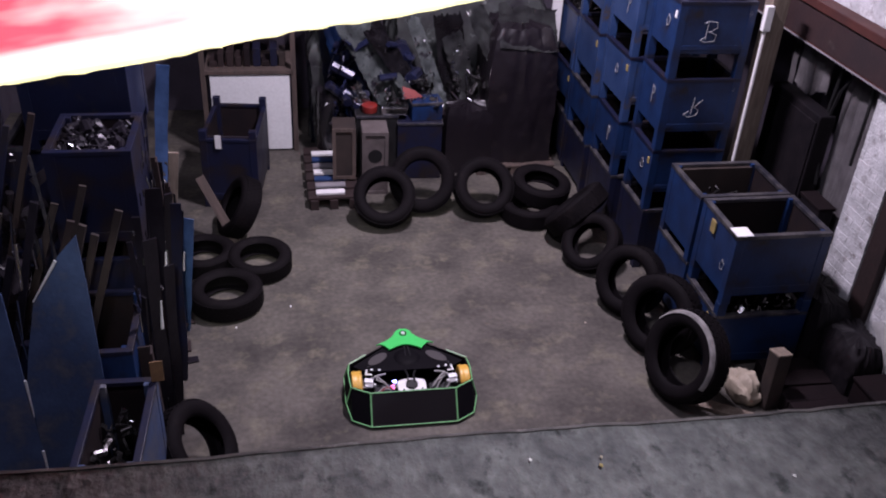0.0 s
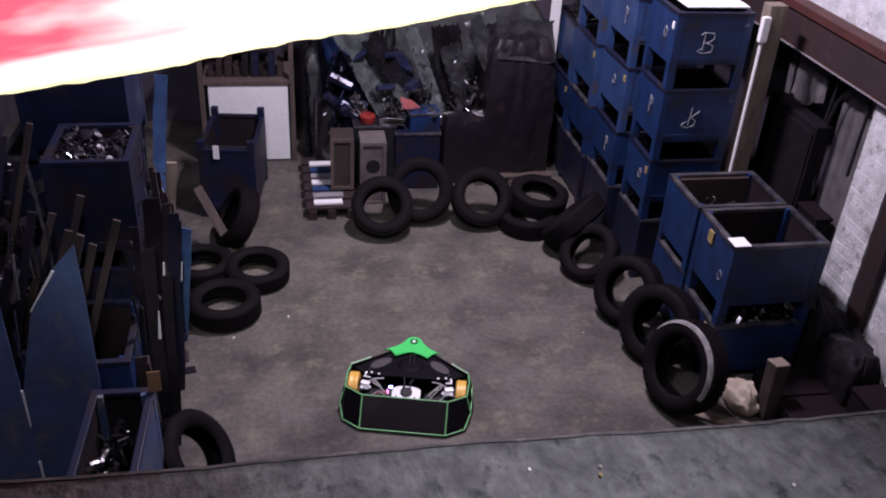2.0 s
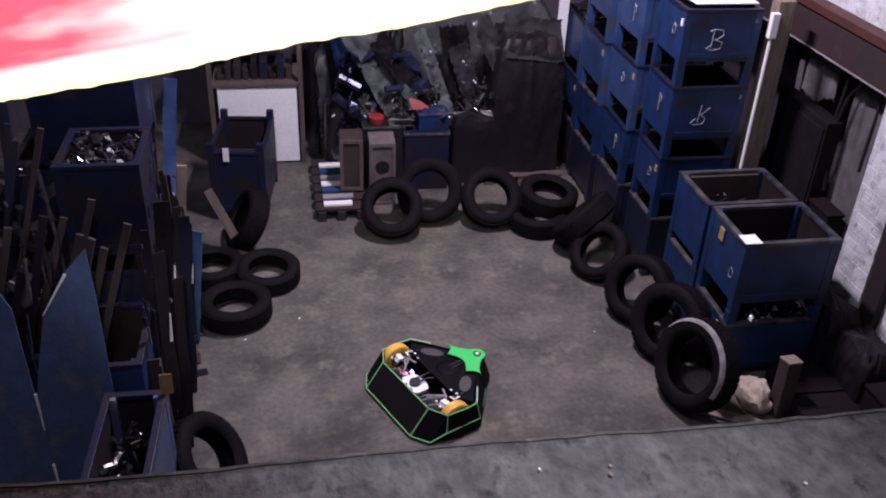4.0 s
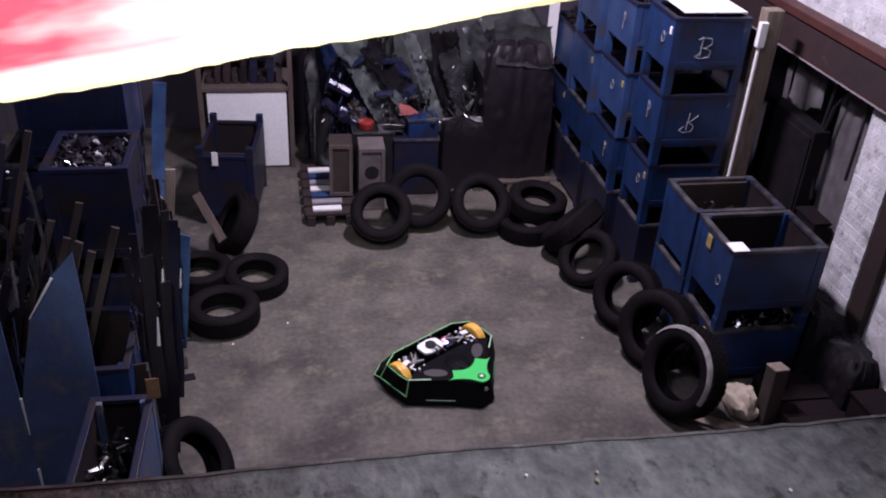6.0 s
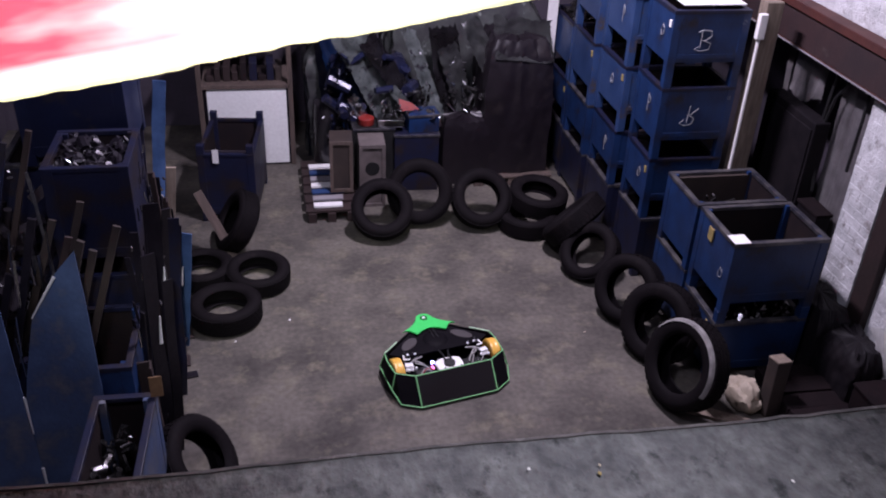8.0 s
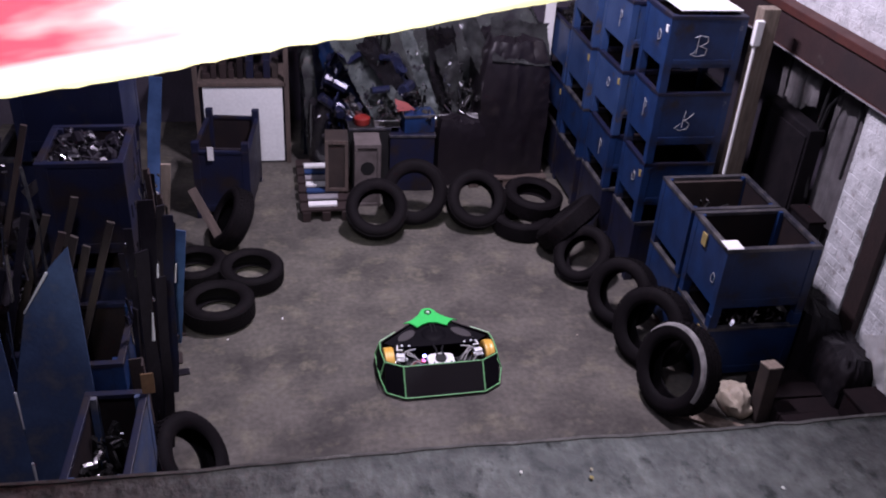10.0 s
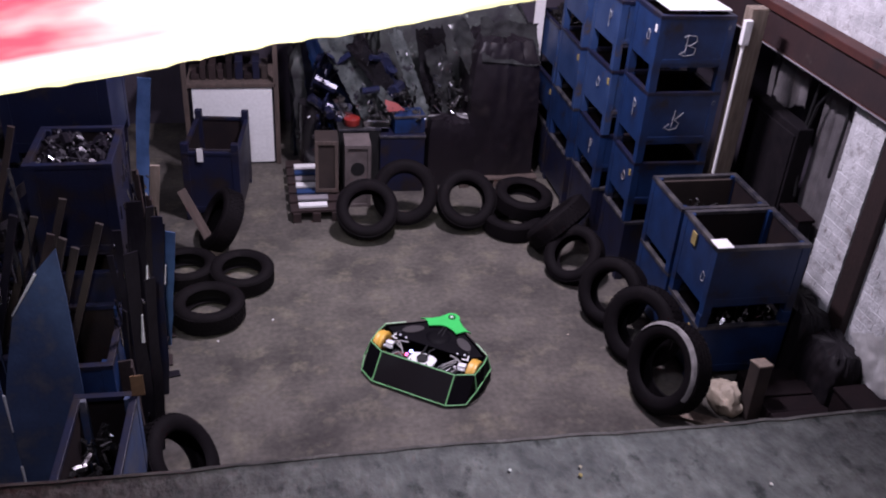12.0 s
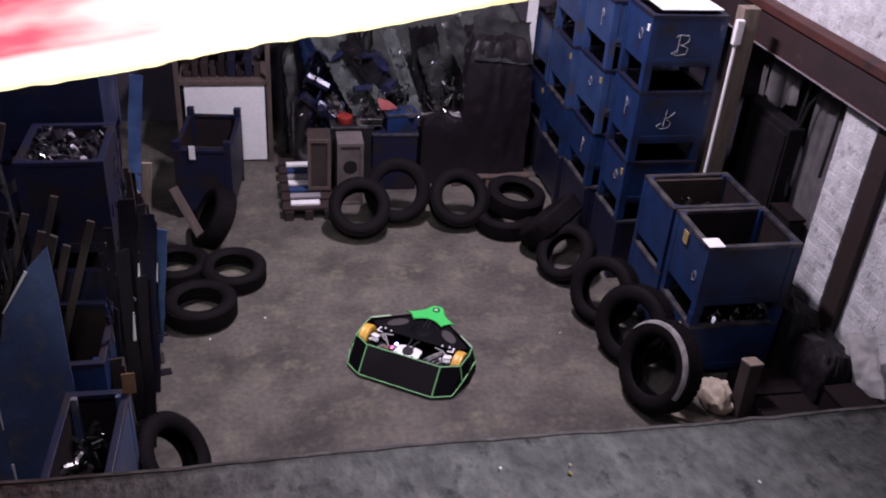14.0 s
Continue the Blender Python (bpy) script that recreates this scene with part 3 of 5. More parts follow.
def robot():
    ob = thing("combat_robot", pose(0.759, 4.947, 0), "black and green wedge-shaped combat robot with orange wheels", "robot")
    half_low = [(0.30, -0.395), (0.43, -0.315), (0.485, -0.10), (0.47, 0.09), (0.20, 0.33), (0.07, 0.47)]
    half_top = [(0.30, -0.25), (0.43, -0.175), (0.44, -0.02), (0.43, 0.07), (0.17, 0.27), (0.06, 0.41)]
    low = [(x, y, 0.025) for x, y in half_low] + [(-x, y, 0.025) for x, y in half_low[::-1]]
    top = [(x, y, 0.205) for x, y in half_top] + [(-x, y, 0.205) for x, y in half_top[::-1]]
    n = 12
    names = ["side_panel"] * n
    names[11] = "rear_panel"
    inner = lambda p: (p[0] * 0.965, p[1] * 0.965, p[2])
    for i in range(n):
        j = (i + 1) % n
        quad = [low[i], low[j], top[j], top[i]]
        part(names[i], prism(B(), [inner(p) for p in quad], quad), PLATE if i == 11 else CARBON, ob)
    part("base_plate", prism(B(), [(p[0] * 0.96, p[1] * 0.96, 0.03) for p in low], [(p[0] * 0.96, p[1] * 0.96, 0.045) for p in low]), CARBON, ob)
    # green edging along the seams
    for i in (11, 0, 10):
        j = (i + 1) % n
        part("green_edge", rod(B(), low[i], low[j], 0.0049, 6), GREEN_EDGE, ob)
    for i in (11, 0, 1, 9, 10, 2, 8):
        j = (i + 1) % n
        part("green_edge", rod(B(), top[i], top[j], 0.0049, 6), GREEN_EDGE, ob)
    for i in (0, 11):
        part("green_edge", rod(B(), low[i], top[i], 0.006, 6), GREEN_EDGE, ob)
    for s in (1, -1):
        knee, front = (s * 0.466, -0.205, 0.085), (s * 0.464, 0.085, 0.085)
        chain = ((s * 0.43, -0.315, 0.025), knee, (s * 0.43, -0.175, 0.205))
        part("green_edge", rod(B(), chain[0], chain[1], 0.0049, 6), GREEN_EDGE, ob)
        part("green_edge", rod(B(), chain[1], chain[2], 0.0049, 6), GREEN_EDGE, ob)
        part("green_edge", rod(B(), knee, front, 0.0049, 6), GREEN_EDGE, ob)
        part("green_edge", rod(B(), front, (s * 0.43, 0.07, 0.205), 0.005, 6), GREEN_EDGE, ob)
    for s in (1, -1):
        part("low_edge", rod(B(), (s * 0.36, 0.185, 0.06), (s * 0.20, 0.33, 0.06), 0.0055, 6), FAINT_GREEN, ob, "faint green edge")
        part("trim_strip", rod(B(), (s * 0.43, 0.07, 0.212), (s * 0.30, 0.168, 0.212), 0.0055, 6), PALE_GREEN, ob, "pale top edge")
    # front deck with two windows
    deck = B()
    prism(deck, [(0.40, 0.06, 0.185), (0.16, 0.26, 0.185), (0.05, 0.38, 0.185), (-0.05, 0.38, 0.185), (-0.16, 0.26, 0.185), (-0.40, 0.06, 0.185), (-0.30, -0.01, 0.185), (0.30, -0.01, 0.185)],
          [(0.40, 0.06, 0.197), (0.16, 0.26, 0.197), (0.05, 0.38, 0.197), (-0.05, 0.38, 0.197), (-0.16, 0.26, 0.197), (-0.40, 0.06, 0.197), (-0.30, -0.01, 0.197), (0.30, -0.01, 0.197)])
    part("front_deck", deck, CARBON, ob)
    for s in (1, -1):
        w = B()
        pts = [(s * (0.215 + 0.072 * math.cos(a) - 0.01 * math.sin(a)), 0.125 + 0.058 * math.sin(a) - 0.034 * math.cos(a)) for a in [2 * math.pi * k / 18 for k in range(18)]]
        prism(w, [(x, y, 0.198) for x, y in pts], [(x, y, 0.203) for x, y in pts])
        part("window", w, WINDOW, ob, "smoky grey window")
    # central drum and its belts
    drum = B()
    lathe(drum, [(0.001, 0.232), (0.05, 0.231), (0.085, 0.226), (0.10, 0.215), (0.10, 0.19), (0.001, 0.19)], 28)
    bmesh.ops.translate(drum, vec=(0, 0.13, -0.02), verts=drum.verts)
    part("drum", drum, CARBON, ob, "round black motor drum", True)
    for x in (-0.012, 0.03):
        part("strap", rod(B(), (x, 0.05, 0.20), (x * 0.6, 0.24, 0.215), 0.006, 6), BLACK, ob)
    # green front plate with scalloped edge
    g = B()
    half = [(0.015, 0.443), (0.040, 0.432), (0.058, 0.408), (0.070, 0.378), (0.095, 0.345), (0.135, 0.308), (0.175, 0.282), (0.215, 0.262)]
    edge = [(-x, y) for x, y in half[::-1]] + half
    arcs = []
    for (ax, ay), (bx, by), dip in (((0.215, 0.262), (0.118, 0.200), 0.030), ((0.118, 0.200), (-0.118, 0.200), 0.055), ((-0.118, 0.200), (-0.215, 0.262), 0.030)):
        for k in range(8):
            u = k / 8
            arcs.append((ax + (bx - ax) * u, ay + (by - ay) * u + dip * math.sin(math.pi * u)))
    pts = edge + arcs[1:]
    prism(g, [(x, y, 0.212) for x, y in pts], [(x, y, 0.222) for x, y in pts])
    fp = part("front_plate", g, GREEN, ob, "bright green scalloped nose plate")
    part("bolt", rod(B(), (0, 0.385, 0.20), (0, 0.385, 0.230), 0.017, 14, 0.012), GLINT_METAL, fp, "steel bolt, its glint put into the colour")
    part("bolt_ring", lathe(B(), [(0.020, 0.222), (0.030, 0.222), (0.030, 0.226), (0.020, 0.226)], 18), BLACK, fp).location = (0, 0.385, 0)
    ball = B()
    bmesh.ops.create_uvsphere(ball, u_segments=16, v_segments=10, radius=0.022, matrix=pose(0, 0.435, 0.14))
    part("nose_stud", ball, STEEL, ob, "shiny steel stud", True)
    part("nose_block", box(B(), -0.05, 0.05, 0.33, 0.43, 0.03, 0.205, 0.01), CARBON, ob)
    # wheels
    for s in (1, -1):
        x = s * 0.385
        tyre_b = B()
        lathe(tyre_b, [(0.104, -0.038), (0.115, -0.032), (0.1185, -0.016), (0.1165, -0.012), (0.1165, 0.012), (0.1185, 0.016), (0.115, 0.032), (0.104, 0.038), (0.062, 0.034), (0.060, 0), (0.062, -0.034)], 36)
        wh = part("wheel", tyre_b, GOLD, ob, "orange rubber wheel", True)
        wh.matrix_local = pose(x, -0.085, 0.122, 0, 90, 0)
        part("hub", rod(B(), (0, 0, -0.024), (0, 0, 0.024), 0.061, 24), RUST, wh, "dark hub")
        part("axle", rod(B(), (0, 0, -0.05), (0, 0, 0.05), 0.014, 10), STEEL, wh)
        # bright brackets and a forked arm beside each wheel
        br = B()
        box(br, -0.030, 0.030, -0.004, 0.004, -0.020, 0.020, 0.002, pose(x - s * 0.085, -0.13, 0.185, -40, 0, s * 14))
        box(br, -0.030, 0.030, -0.020, 0.020, -0.003, 0.003, 0.002, pose(x - s * 0.085, -0.108, 0.200, 0, 0, s * 14))
        part("bracket", br, GLINT_METAL, ob, "bright aluminium bracket")
        ang = B()
        box(ang, -0.006, 0.006, -0.030, 0.030, -0.003, 0.003, 0.0015, pose(x - s * 0.075, -0.02, 0.202, 0, 0, s * 10))
        box(ang, -0.022, 0.022, -0.006, 0.006, -0.003, 0.003, 0.0015, pose(x - s * 0.092, -0.045, 0.202, 0, 0, s * 10))
        part("angle_plate", ang, PAPER, ob, "small white angle plate")
        fork = B()
        stroke(fork, [(x - s * 0.10, -0.09, 0.195), (x - s * 0.15, -0.065, 0.205), (x - s * 0.21, -0.045, 0.200)], 0.0065)
        stroke(fork, [(x - s * 0.15, -0.065, 0.205), (x - s * 0.14, -0.10, 0.195), (x - s * 0.20, -0.125, 0.180)], 0.0055)
        part("forked_arm", fork, CLOTH2, ob, "pale forked linkage arm")
        for dx, dy in ((0.066, -0.165), (0.125, -0.155), (0.115, 0.01), (0.17, 0.0)):
            part("cap_screw", rod(B(), (x - s * dx, dy, 0.185), (x - s * dx, dy, 0.203), 0.009, 8), GLINT_METAL, ob)
        part("gearbox", box(B(), x - s * 0.07 - 0.03, x - s * 0.07 + 0.03, -0.14, -0.04, 0.05, 0.165, 0.008), STEEL if s < 0 else BLACK, ob)
        part("cable", stroke(B(), [(x - s * 0.10, -0.10, 0.175), (x - s * 0.14, -0.06, 0.20), (x - s * 0.19, -0.12, 0.19), (x - s * 0.23, -0.17, 0.17)], 0.006), CLOTH2, ob)
        for yy in (-0.02, 0.04):
            part("cap_screw", rod(B(), (s * 0.29, yy, 0.195), (s * 0.29, yy, 0.205), 0.008, 8), STEEL, ob)
    # white mount round a black motor
    u = B()
    outer = [(0.115 * math.cos(a), 0.075 * math.sin(a)) for a in [2 * math.pi * k / 24 for k in range(24)]]
    outer = [(max(-0.10, min(0.10, x * 1.15)), max(-0.075, y)) for x, y in outer]
    prism(u, [(x, y - 0.165, 0.165) for x, y in outer], [(x, y - 0.165, 0.182) for x, y in outer])
    part("motor_mount", u, PAPER, ob, "white plastic motor mount")
    part("motor", rod(B(), (0, -0.165, 0.10), (0, -0.165, 0.20), 0.046, 22, 0.042), BLACK, ob, "round black motor")
    part("motor_lead", stroke(B(), [(-0.025, -0.15, 0.20), (-0.02, -0.08, 0.205), (-0.03, -0.02, 0.20)], 0.007), BLACK, ob)
    part("motor_lead", stroke(B(), [(0.025, -0.15, 0.20), (0.02, -0.08, 0.205), (0.04, -0.03, 0.20)], 0.007), BLACK, ob)
    # controller, battery, lights and wires
    part("controller", box(B(), -0.26, -0.12, -0.21, -0.10, 0.05, 0.15, 0.006), BLACK, ob)
    part("battery", box(B(), 0.13, 0.27, -0.22, -0.10, 0.05, 0.14, 0.006), BLACK, ob)
    part("status_light", box(B(), -0.130, -0.105, -0.125, -0.105, 0.176, 0.19, 0.004), LED, ob, "blue-white glowing lamp")
    part("status_light", box(B(), -0.145, -0.122, -0.175, -0.150, 0.170, 0.182, 0.004), LED_PINK, ob, "pink glowing lamp")
    for k in range(5):
        x0 = -0.24 + 0.02 * k
        part("wire", stroke(B(), [(x0, -0.20 + 0.01 * k, 0.165), (x0 + 0.04, -0.17, 0.185), (x0 + 0.09, -0.19 + 0.01 * k, 0.17)], 0.005), WIRE_RED if k % 2 else CLOTH2, ob)
    for k in range(4):
        x0 = 0.13 + 0.035 * k
        part("wire", stroke(B(), [(x0, -0.21, 0.165), (x0 + 0.03, -0.15 - 0.01 * k, 0.185), (x0 + 0.06, -0.10, 0.17)], 0.005), CLOTH2 if k % 2 else STEEL, ob)
    for k in range(9):
        part("cap_screw", rod(B(), (-0.26 + 0.065 * k, -0.238, 0.198), (-0.26 + 0.065 * k, -0.238, 0.212), 0.006, 8), STEEL, ob)
    return ob


CLOTH2 = mat("pale_cable", (0.35, 0.34, 0.33), 0.5, 0, (0.2, 0.2, 0.2), 20, 0.5, 60, 0.0)
WINDOW = mat("smoked_window", (0.034, 0.029, 0.030), 0.6, 0, (0.045, 0.038, 0.038), 12, 0.5, 60, 0.0)
machine = robot()

# ---- the white-walled side ----


def brick_wall(name, x0, x1, y0, y1, z0, z1, label):
    return solid(name, box(B(), x0, x1, y0, y1, z0, z1), WHITE_WALL, label, "wall", kind="structure")


wall_over = brick_wall("wall_east", 4.22, 4.45, 4.2, 9.9, 2.46, 6.2, "white painted brick wall above the beam")
pier = brick_wall("brick_pier", 4.18, 4.55, 5.02, 5.40, 0.0, 2.11, "white painted brick pier")
wall_near = brick_wall("wall_east_near", 4.22, 4.45, -2.4, 4.80, 0.0, 2.11, "white painted brick wall")
brick_wall("wall_east_high", 4.22, 4.45, -2.4, 4.2, 2.11, 6.2, "white painted brick wall")
# steel beam over the side opening
bm = box(B(), 4.10, 4.22, 4.2, 9.9, 2.11, 2.125)
box(bm, 4.10, 4.22, 4.2, 9.9, 2.435, 2.46)
box(bm, 4.155, 4.165, 4.2, 9.9, 2.125, 2.435)
beam = solid("steel_beam", bm, BEAM, "red-oxide painted steel beam over the opening", "beam", kind="structure")
part("pale_edge", box(B(), 4.094, 4.10, 4.2, 9.9, 2.110, 2.122), CLOTH, beam, "pale lower edge")
part("red_flange", box(B(), 4.085, 4.10, 4.2, 9.9, 2.395, 2.46, 0.004), BEAM, beam)
# the web is darker than the flanges
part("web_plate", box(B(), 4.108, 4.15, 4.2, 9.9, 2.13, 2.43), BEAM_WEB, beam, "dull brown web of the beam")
# timber post with a white pipe at the end of the bins
solid("timber_post", box(B(), 3.72, 3.865, 6.33, 6.45, 0.0, 2.5, 0.008), PALE_TIMBER, "pale timber post beside the bins", "post")
pp = thing("white_pipe", pose(3.695, 6.31, 0), "white plastic pipe fixed along the timber post", "pipe")
part("tube", rod(B(), (0, 0, 0), (0, 0, 2.42), 0.014, 12), PAPER, pp)
part("cap", box(B(), -0.035, 0.03, -0.03, 0.02, 2.22, 2.42, 0.008), PAPER, pp, "white box on the pipe")
# dark side bay with hanging sheets
solid("bay_back_wall", box(B(), 5.2, 5.3, 4.2, 9.9, 0, 2.4), DARK_WALL, "dark wall inside the side bay", "wall", kind="structure")


def hanging_cloth(x, y0, y1, z0, z1, material, label, seed, fold=0.03):
    """A cloth hung from the beam in vertical folds, its lower hem uneven."""
    bm = B()
    n, k = 40, 10
    g = []
    for i in range(n + 1):
        u = i / n
        hem = z0 + 0.10 * noise.noise((u * 2.4, seed, 0)) + 0.03 * noise.noise((u * 9, seed, 4))
        col = []
        for j in range(k + 1):
            v = j / k
            deep = fold * (noise.noise((u * 7, seed, v * 0.8)) + 0.5 * noise.noise((u * 17, seed + 3, v * 1.4)))
            col.append(bm.verts.new((deep, y0 + (y1 - y0) * u + 0.02 * noise.noise((v * 3, seed, 8)), hem + (z1 - hem) * v)))
        g.append(col)
    for i in range(n):
        for j in range(k):
            bm.faces.new((g[i][j], g[i + 1][j], g[i + 1][j + 1], g[i][j + 1]))
    bmesh.ops.solidify(bm, geom=list(bm.faces), thickness=0.004)
    return solid("hanging_cloth", bm, material, label, "cloth", "cloths in the bay", m=pose(x, 0, 0), smooth=True)


hanging_cloth(4.30, 6.20, 6.66, 1.66, 2.11, BAY_CLOTH, "dusty grey cloth bunched under the beam", 1.3)
hanging_cloth(4.31, 6.72, 6.80, 1.55, 2.11, BAY_CLOTH, "narrow grey strip of cloth hanging in the bay", 5.1, 0.01)
hanging_cloth(4.33, 5.42, 5.98, 0.62, 2.11, BAY_CLOTH, "long dusty grey cloth hanging in the side bay", 9.7)
# two near-black blocks added where the bay is only dark
lk = thing("bay_shade_block", pose(4.20, 6.30, 0), "dark block standing in for the darkness in the side bay", "locker")
part("body", box(B(), -0.06, 0.08, -0.36, 0.42, 0.0, 1.64, 0.012), SHADE_BLACK, lk)
part("door", box(B(), -0.076, -0.061, -0.34, 0.40, 0.06, 1.58, 0.006), SHADE_BLACK, lk)
part("handle", box(B(), -0.092, -0.076, -0.22, -0.20, 0.8, 0.92, 0.004), DARKSTEEL, lk)
dk = thing("shade_box", pose(4.17, 5.73, 0), "lower dark block that continues the bay's darkness", "crate")
part("body", box(B(), -0.05, 0.08, -0.15, 0.14, 0.0, 0.98, 0.01), SHADE_BLACK, dk)
part("lid", box(B(), -0.06, 0.09, -0.16, 0.15, 0.982, 1.01, 0.006), DARKWOOD, dk)
for y, run in ((6.02, ((0, 0, 2.1), (-0.02, 0.02, 1.6), (-0.01, 0.09, 1.1), (0, 0.16, 0.75))), (5.80, ((0, 0, 2.1), (-0.03, 0.14, 1.85), (-0.04, 0.2, 1.5), (-0.02, 0.12, 1.05))),
               (5.60, ((0, 0, 2.1), (-0.03, -0.05, 1.8), (-0.03, -0.04, 1.4)))):
    solid("hanging_hose", stroke(B(), run, 0.014), BLACK, "black hose hanging in the bay", "hose", "hoses in the bay", m=pose(4.275, y, 0))
solid("steel_column", box(B(), 4.16, 4.28, 4.80, 4.98, 0, 2.11, 0.006), RUST, "dark rusty steel column beside the white pier", "column")
# short stake, sack and timbers at the near corner
st = thing("stake", pose(3.36, 4.47, 0, -6, 4, 8), "short weathered timber stake on the floor", "post")
part("shaft", box(B(), -0.06, 0.06, -0.055, 0.055, 0, 0.46, 0.012), BROWN_BOARD, st)
part("sawn_top", box(B(), -0.062, 0.062, -0.057, 0.057, 0.452, 0.466, 0.006), PALE_TIMBER, st, "pale sawn end")


def sack():
    bm = B()
    bmesh.ops.create_icosphere(bm, subdivisions=4, radius=1.0)
    for v in bm.verts:
        n = noise.noise(v.co * 1.7) * 0.25 + noise.noise(v.co * 5) * 0.10
        v.co = Vector((v.co.x * 0.11, v.co.y * 0.16, max(v.co.z, -0.6) * 0.13 + 0.078)) * (1 + n)
    return solid("sack", bm, CREAM, "crumpled pale paper sack beside the stake", "sack", m=pose(3.22, 4.60, 0.0), smooth=True)


sack()
solid("plank", box(B(), -0.35, 0.35, -0.05, 0.05, 0, 0.03, 0.006), PALE_TIMBER, "pale plank end on the floor", "plank", m=pose(3.05, 4.42, 0, 0, 0, -32))
# baulks coloured nearly black: this corner's shade is put into the timber
for k, (y, w, h) in enumerate(((4.10, 0.075, 0.15), (4.26, 0.075, 0.15), (4.42, 0.08, 0.14), (4.585, 0.08, 0.15), (4.75, 0.08, 0.13))):
    solid("dark_beam", box(B(), -0.37, 0.37, -w, w, 0, h, 0.01), DARKWOOD, "timber baulk on the floor, darkened for the corner's shade", "timber", "timber baulks by the wall", m=pose(3.80, y, 0, 0, 0, 1.5 - k))


# dark box added to fill the shaded spot below the white sheet
ck = thing("shade_box", pose(4.02, 4.16, 0.15, 0, 0, 2), "dark box added for the dark area by the wall", "crate")
part("body", box(B(), -0.15, 0.15, -0.15, 0.15, 0, 0.19, 0.008), DARKWOOD, ck)
part("lid", box(B(), -0.16, 0.16, -0.16, 0.16, 0.191, 0.215, 0.006), DARKWOOD, ck)


def crumpled_cover(name, at, w, d, h, material, label, category, seed, fold=0.06, taper=0.25, rz=0.0):
    """Plastic sheeting pulled over a load: a blunt block whose skin is creased and sagging."""
    bm = B()
    n, k = 88, 34
    rows = []
    for j in range(k + 1):
        z = h * j / k
        ring = []
        for i in range(n):
            a = 2 * math.pi * i / n
            c, q = math.cos(a), math.sin(a)
            f = 1 / max(abs(c), abs(q)) ** 0.8
            t = max(0, z / h - 0.66) / 0.34
            shrink = 1 - taper * t * t
            p = Vector((c * 1.7 + seed, q * 1.7, z * 1.6))
            crease = 1 - 2 * abs(noise.noise(p * 1.5 + Vector((0, 0, seed))))
            fine = 1 - 2 * abs(noise.noise(p * 4.5))
            wr = 1 + fold * (1.2 * noise.noise(p) + 0.8 * crease + 0.45 * fine)
            sag = (0.10 * noise.noise((c * 1.4, q * 1.4, seed)) + 0.03 * fine) * j / k
            ring.append(bm.verts.new((w / 2 * c * f * shrink * wr, d / 2 * q * f * shrink * wr, max(0.0, z + sag * min(1, h)))))
        rows.append(ring)
    for j in range(k):
        for i in range(n):
            bm.faces.new((rows[j][i], rows[j][(i + 1) % n], rows[j + 1][(i + 1) % n], rows[j + 1][i]))
    prev = rows[k]
    mid = sum((v.co for v in prev), Vector()) / n
    for m in (0.75, 0.5, 0.25):
        ring = [bm.verts.new(mid + (v.co - mid) * m + Vector((0, 0, 0.07 * min(1, h) * (1 - m) * (0.4 + noise.noise(v.co * 4 + Vector((seed, m * 5, 0))))))) for v in rows[k]]
        for i in range(n):
            bm.faces.new((prev[i], prev[(i + 1) % n], ring[(i + 1) % n], ring[i]))
        prev = ring
    bm.faces.new(prev)
    bm.faces.new(rows[0][::-1])
    return solid(name, bm, material, label, category, m=pose(*at, 0, 0, rz), smooth=True)


# black heaps added in place of the shadow low on pier and wall
crumpled_cover("shade_heap", (3.99, 5.12, 0), 0.32, 0.62, 0.56, SHADE_BLACK, "black heap added for the bins' shadow by the pier", "covered rubbish", 2.2, 0.10)
crumpled_cover("shade_heap", (4.03, 4.60, 0.0), 0.30, 0.46, 0.50, SHADE_BLACK, "smaller black heap added for the shadow on the near wall", "covered rubbish", 6.4, 0.13)

# ---- the scrap side ----
LB = "scrap bins along the dark wall"


def near_bins():
    stillage(-1.52, -0.98, 4.95, 5.55, 0.0, 0.62, 0.06, DARK_BLUE, "dark blue steel bin under the scrap", LB)
    stillage(-1.52, -0.98, 4.95, 5.55, 0.62, 1.22, 0.70, DARK_BLUE, "dark blue steel bin in the stack", LB)
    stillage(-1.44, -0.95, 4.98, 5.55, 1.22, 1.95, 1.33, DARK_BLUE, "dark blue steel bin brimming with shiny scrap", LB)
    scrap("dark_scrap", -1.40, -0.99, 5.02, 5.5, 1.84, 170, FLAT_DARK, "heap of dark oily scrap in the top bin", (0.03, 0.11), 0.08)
    stillage(-1.36, -0.96, 4.22, 4.86, 0.0, 0.50, 0.06, DARK_BLUE, "dark blue steel bin on the floor", LB)
    stillage(-1.36, -0.96, 4.22, 4.86, 0.50, 1.05, 0.58, BLUE, "empty open blue steel bin", LB)
    stillage(-1.15, -0.82, 3.35, 4.06, 0.0, 0.98, 0.06, FADED, "narrow blue steel bin with a few scraps", LB)
    scrap("loose_scrap", -1.10, -0.88, 3.45, 4.0, 0.70, 40, SWARF, "scraps of metal lying in the bin", (0.03, 0.10), 0.12)


near_bins()
scrap("bright_scrap", -1.40, -0.98, 5.02, 5.46, 1.905, 48, STEEL, "bright glinting offcuts on the heap", (0.010, 0.036), 0.035)


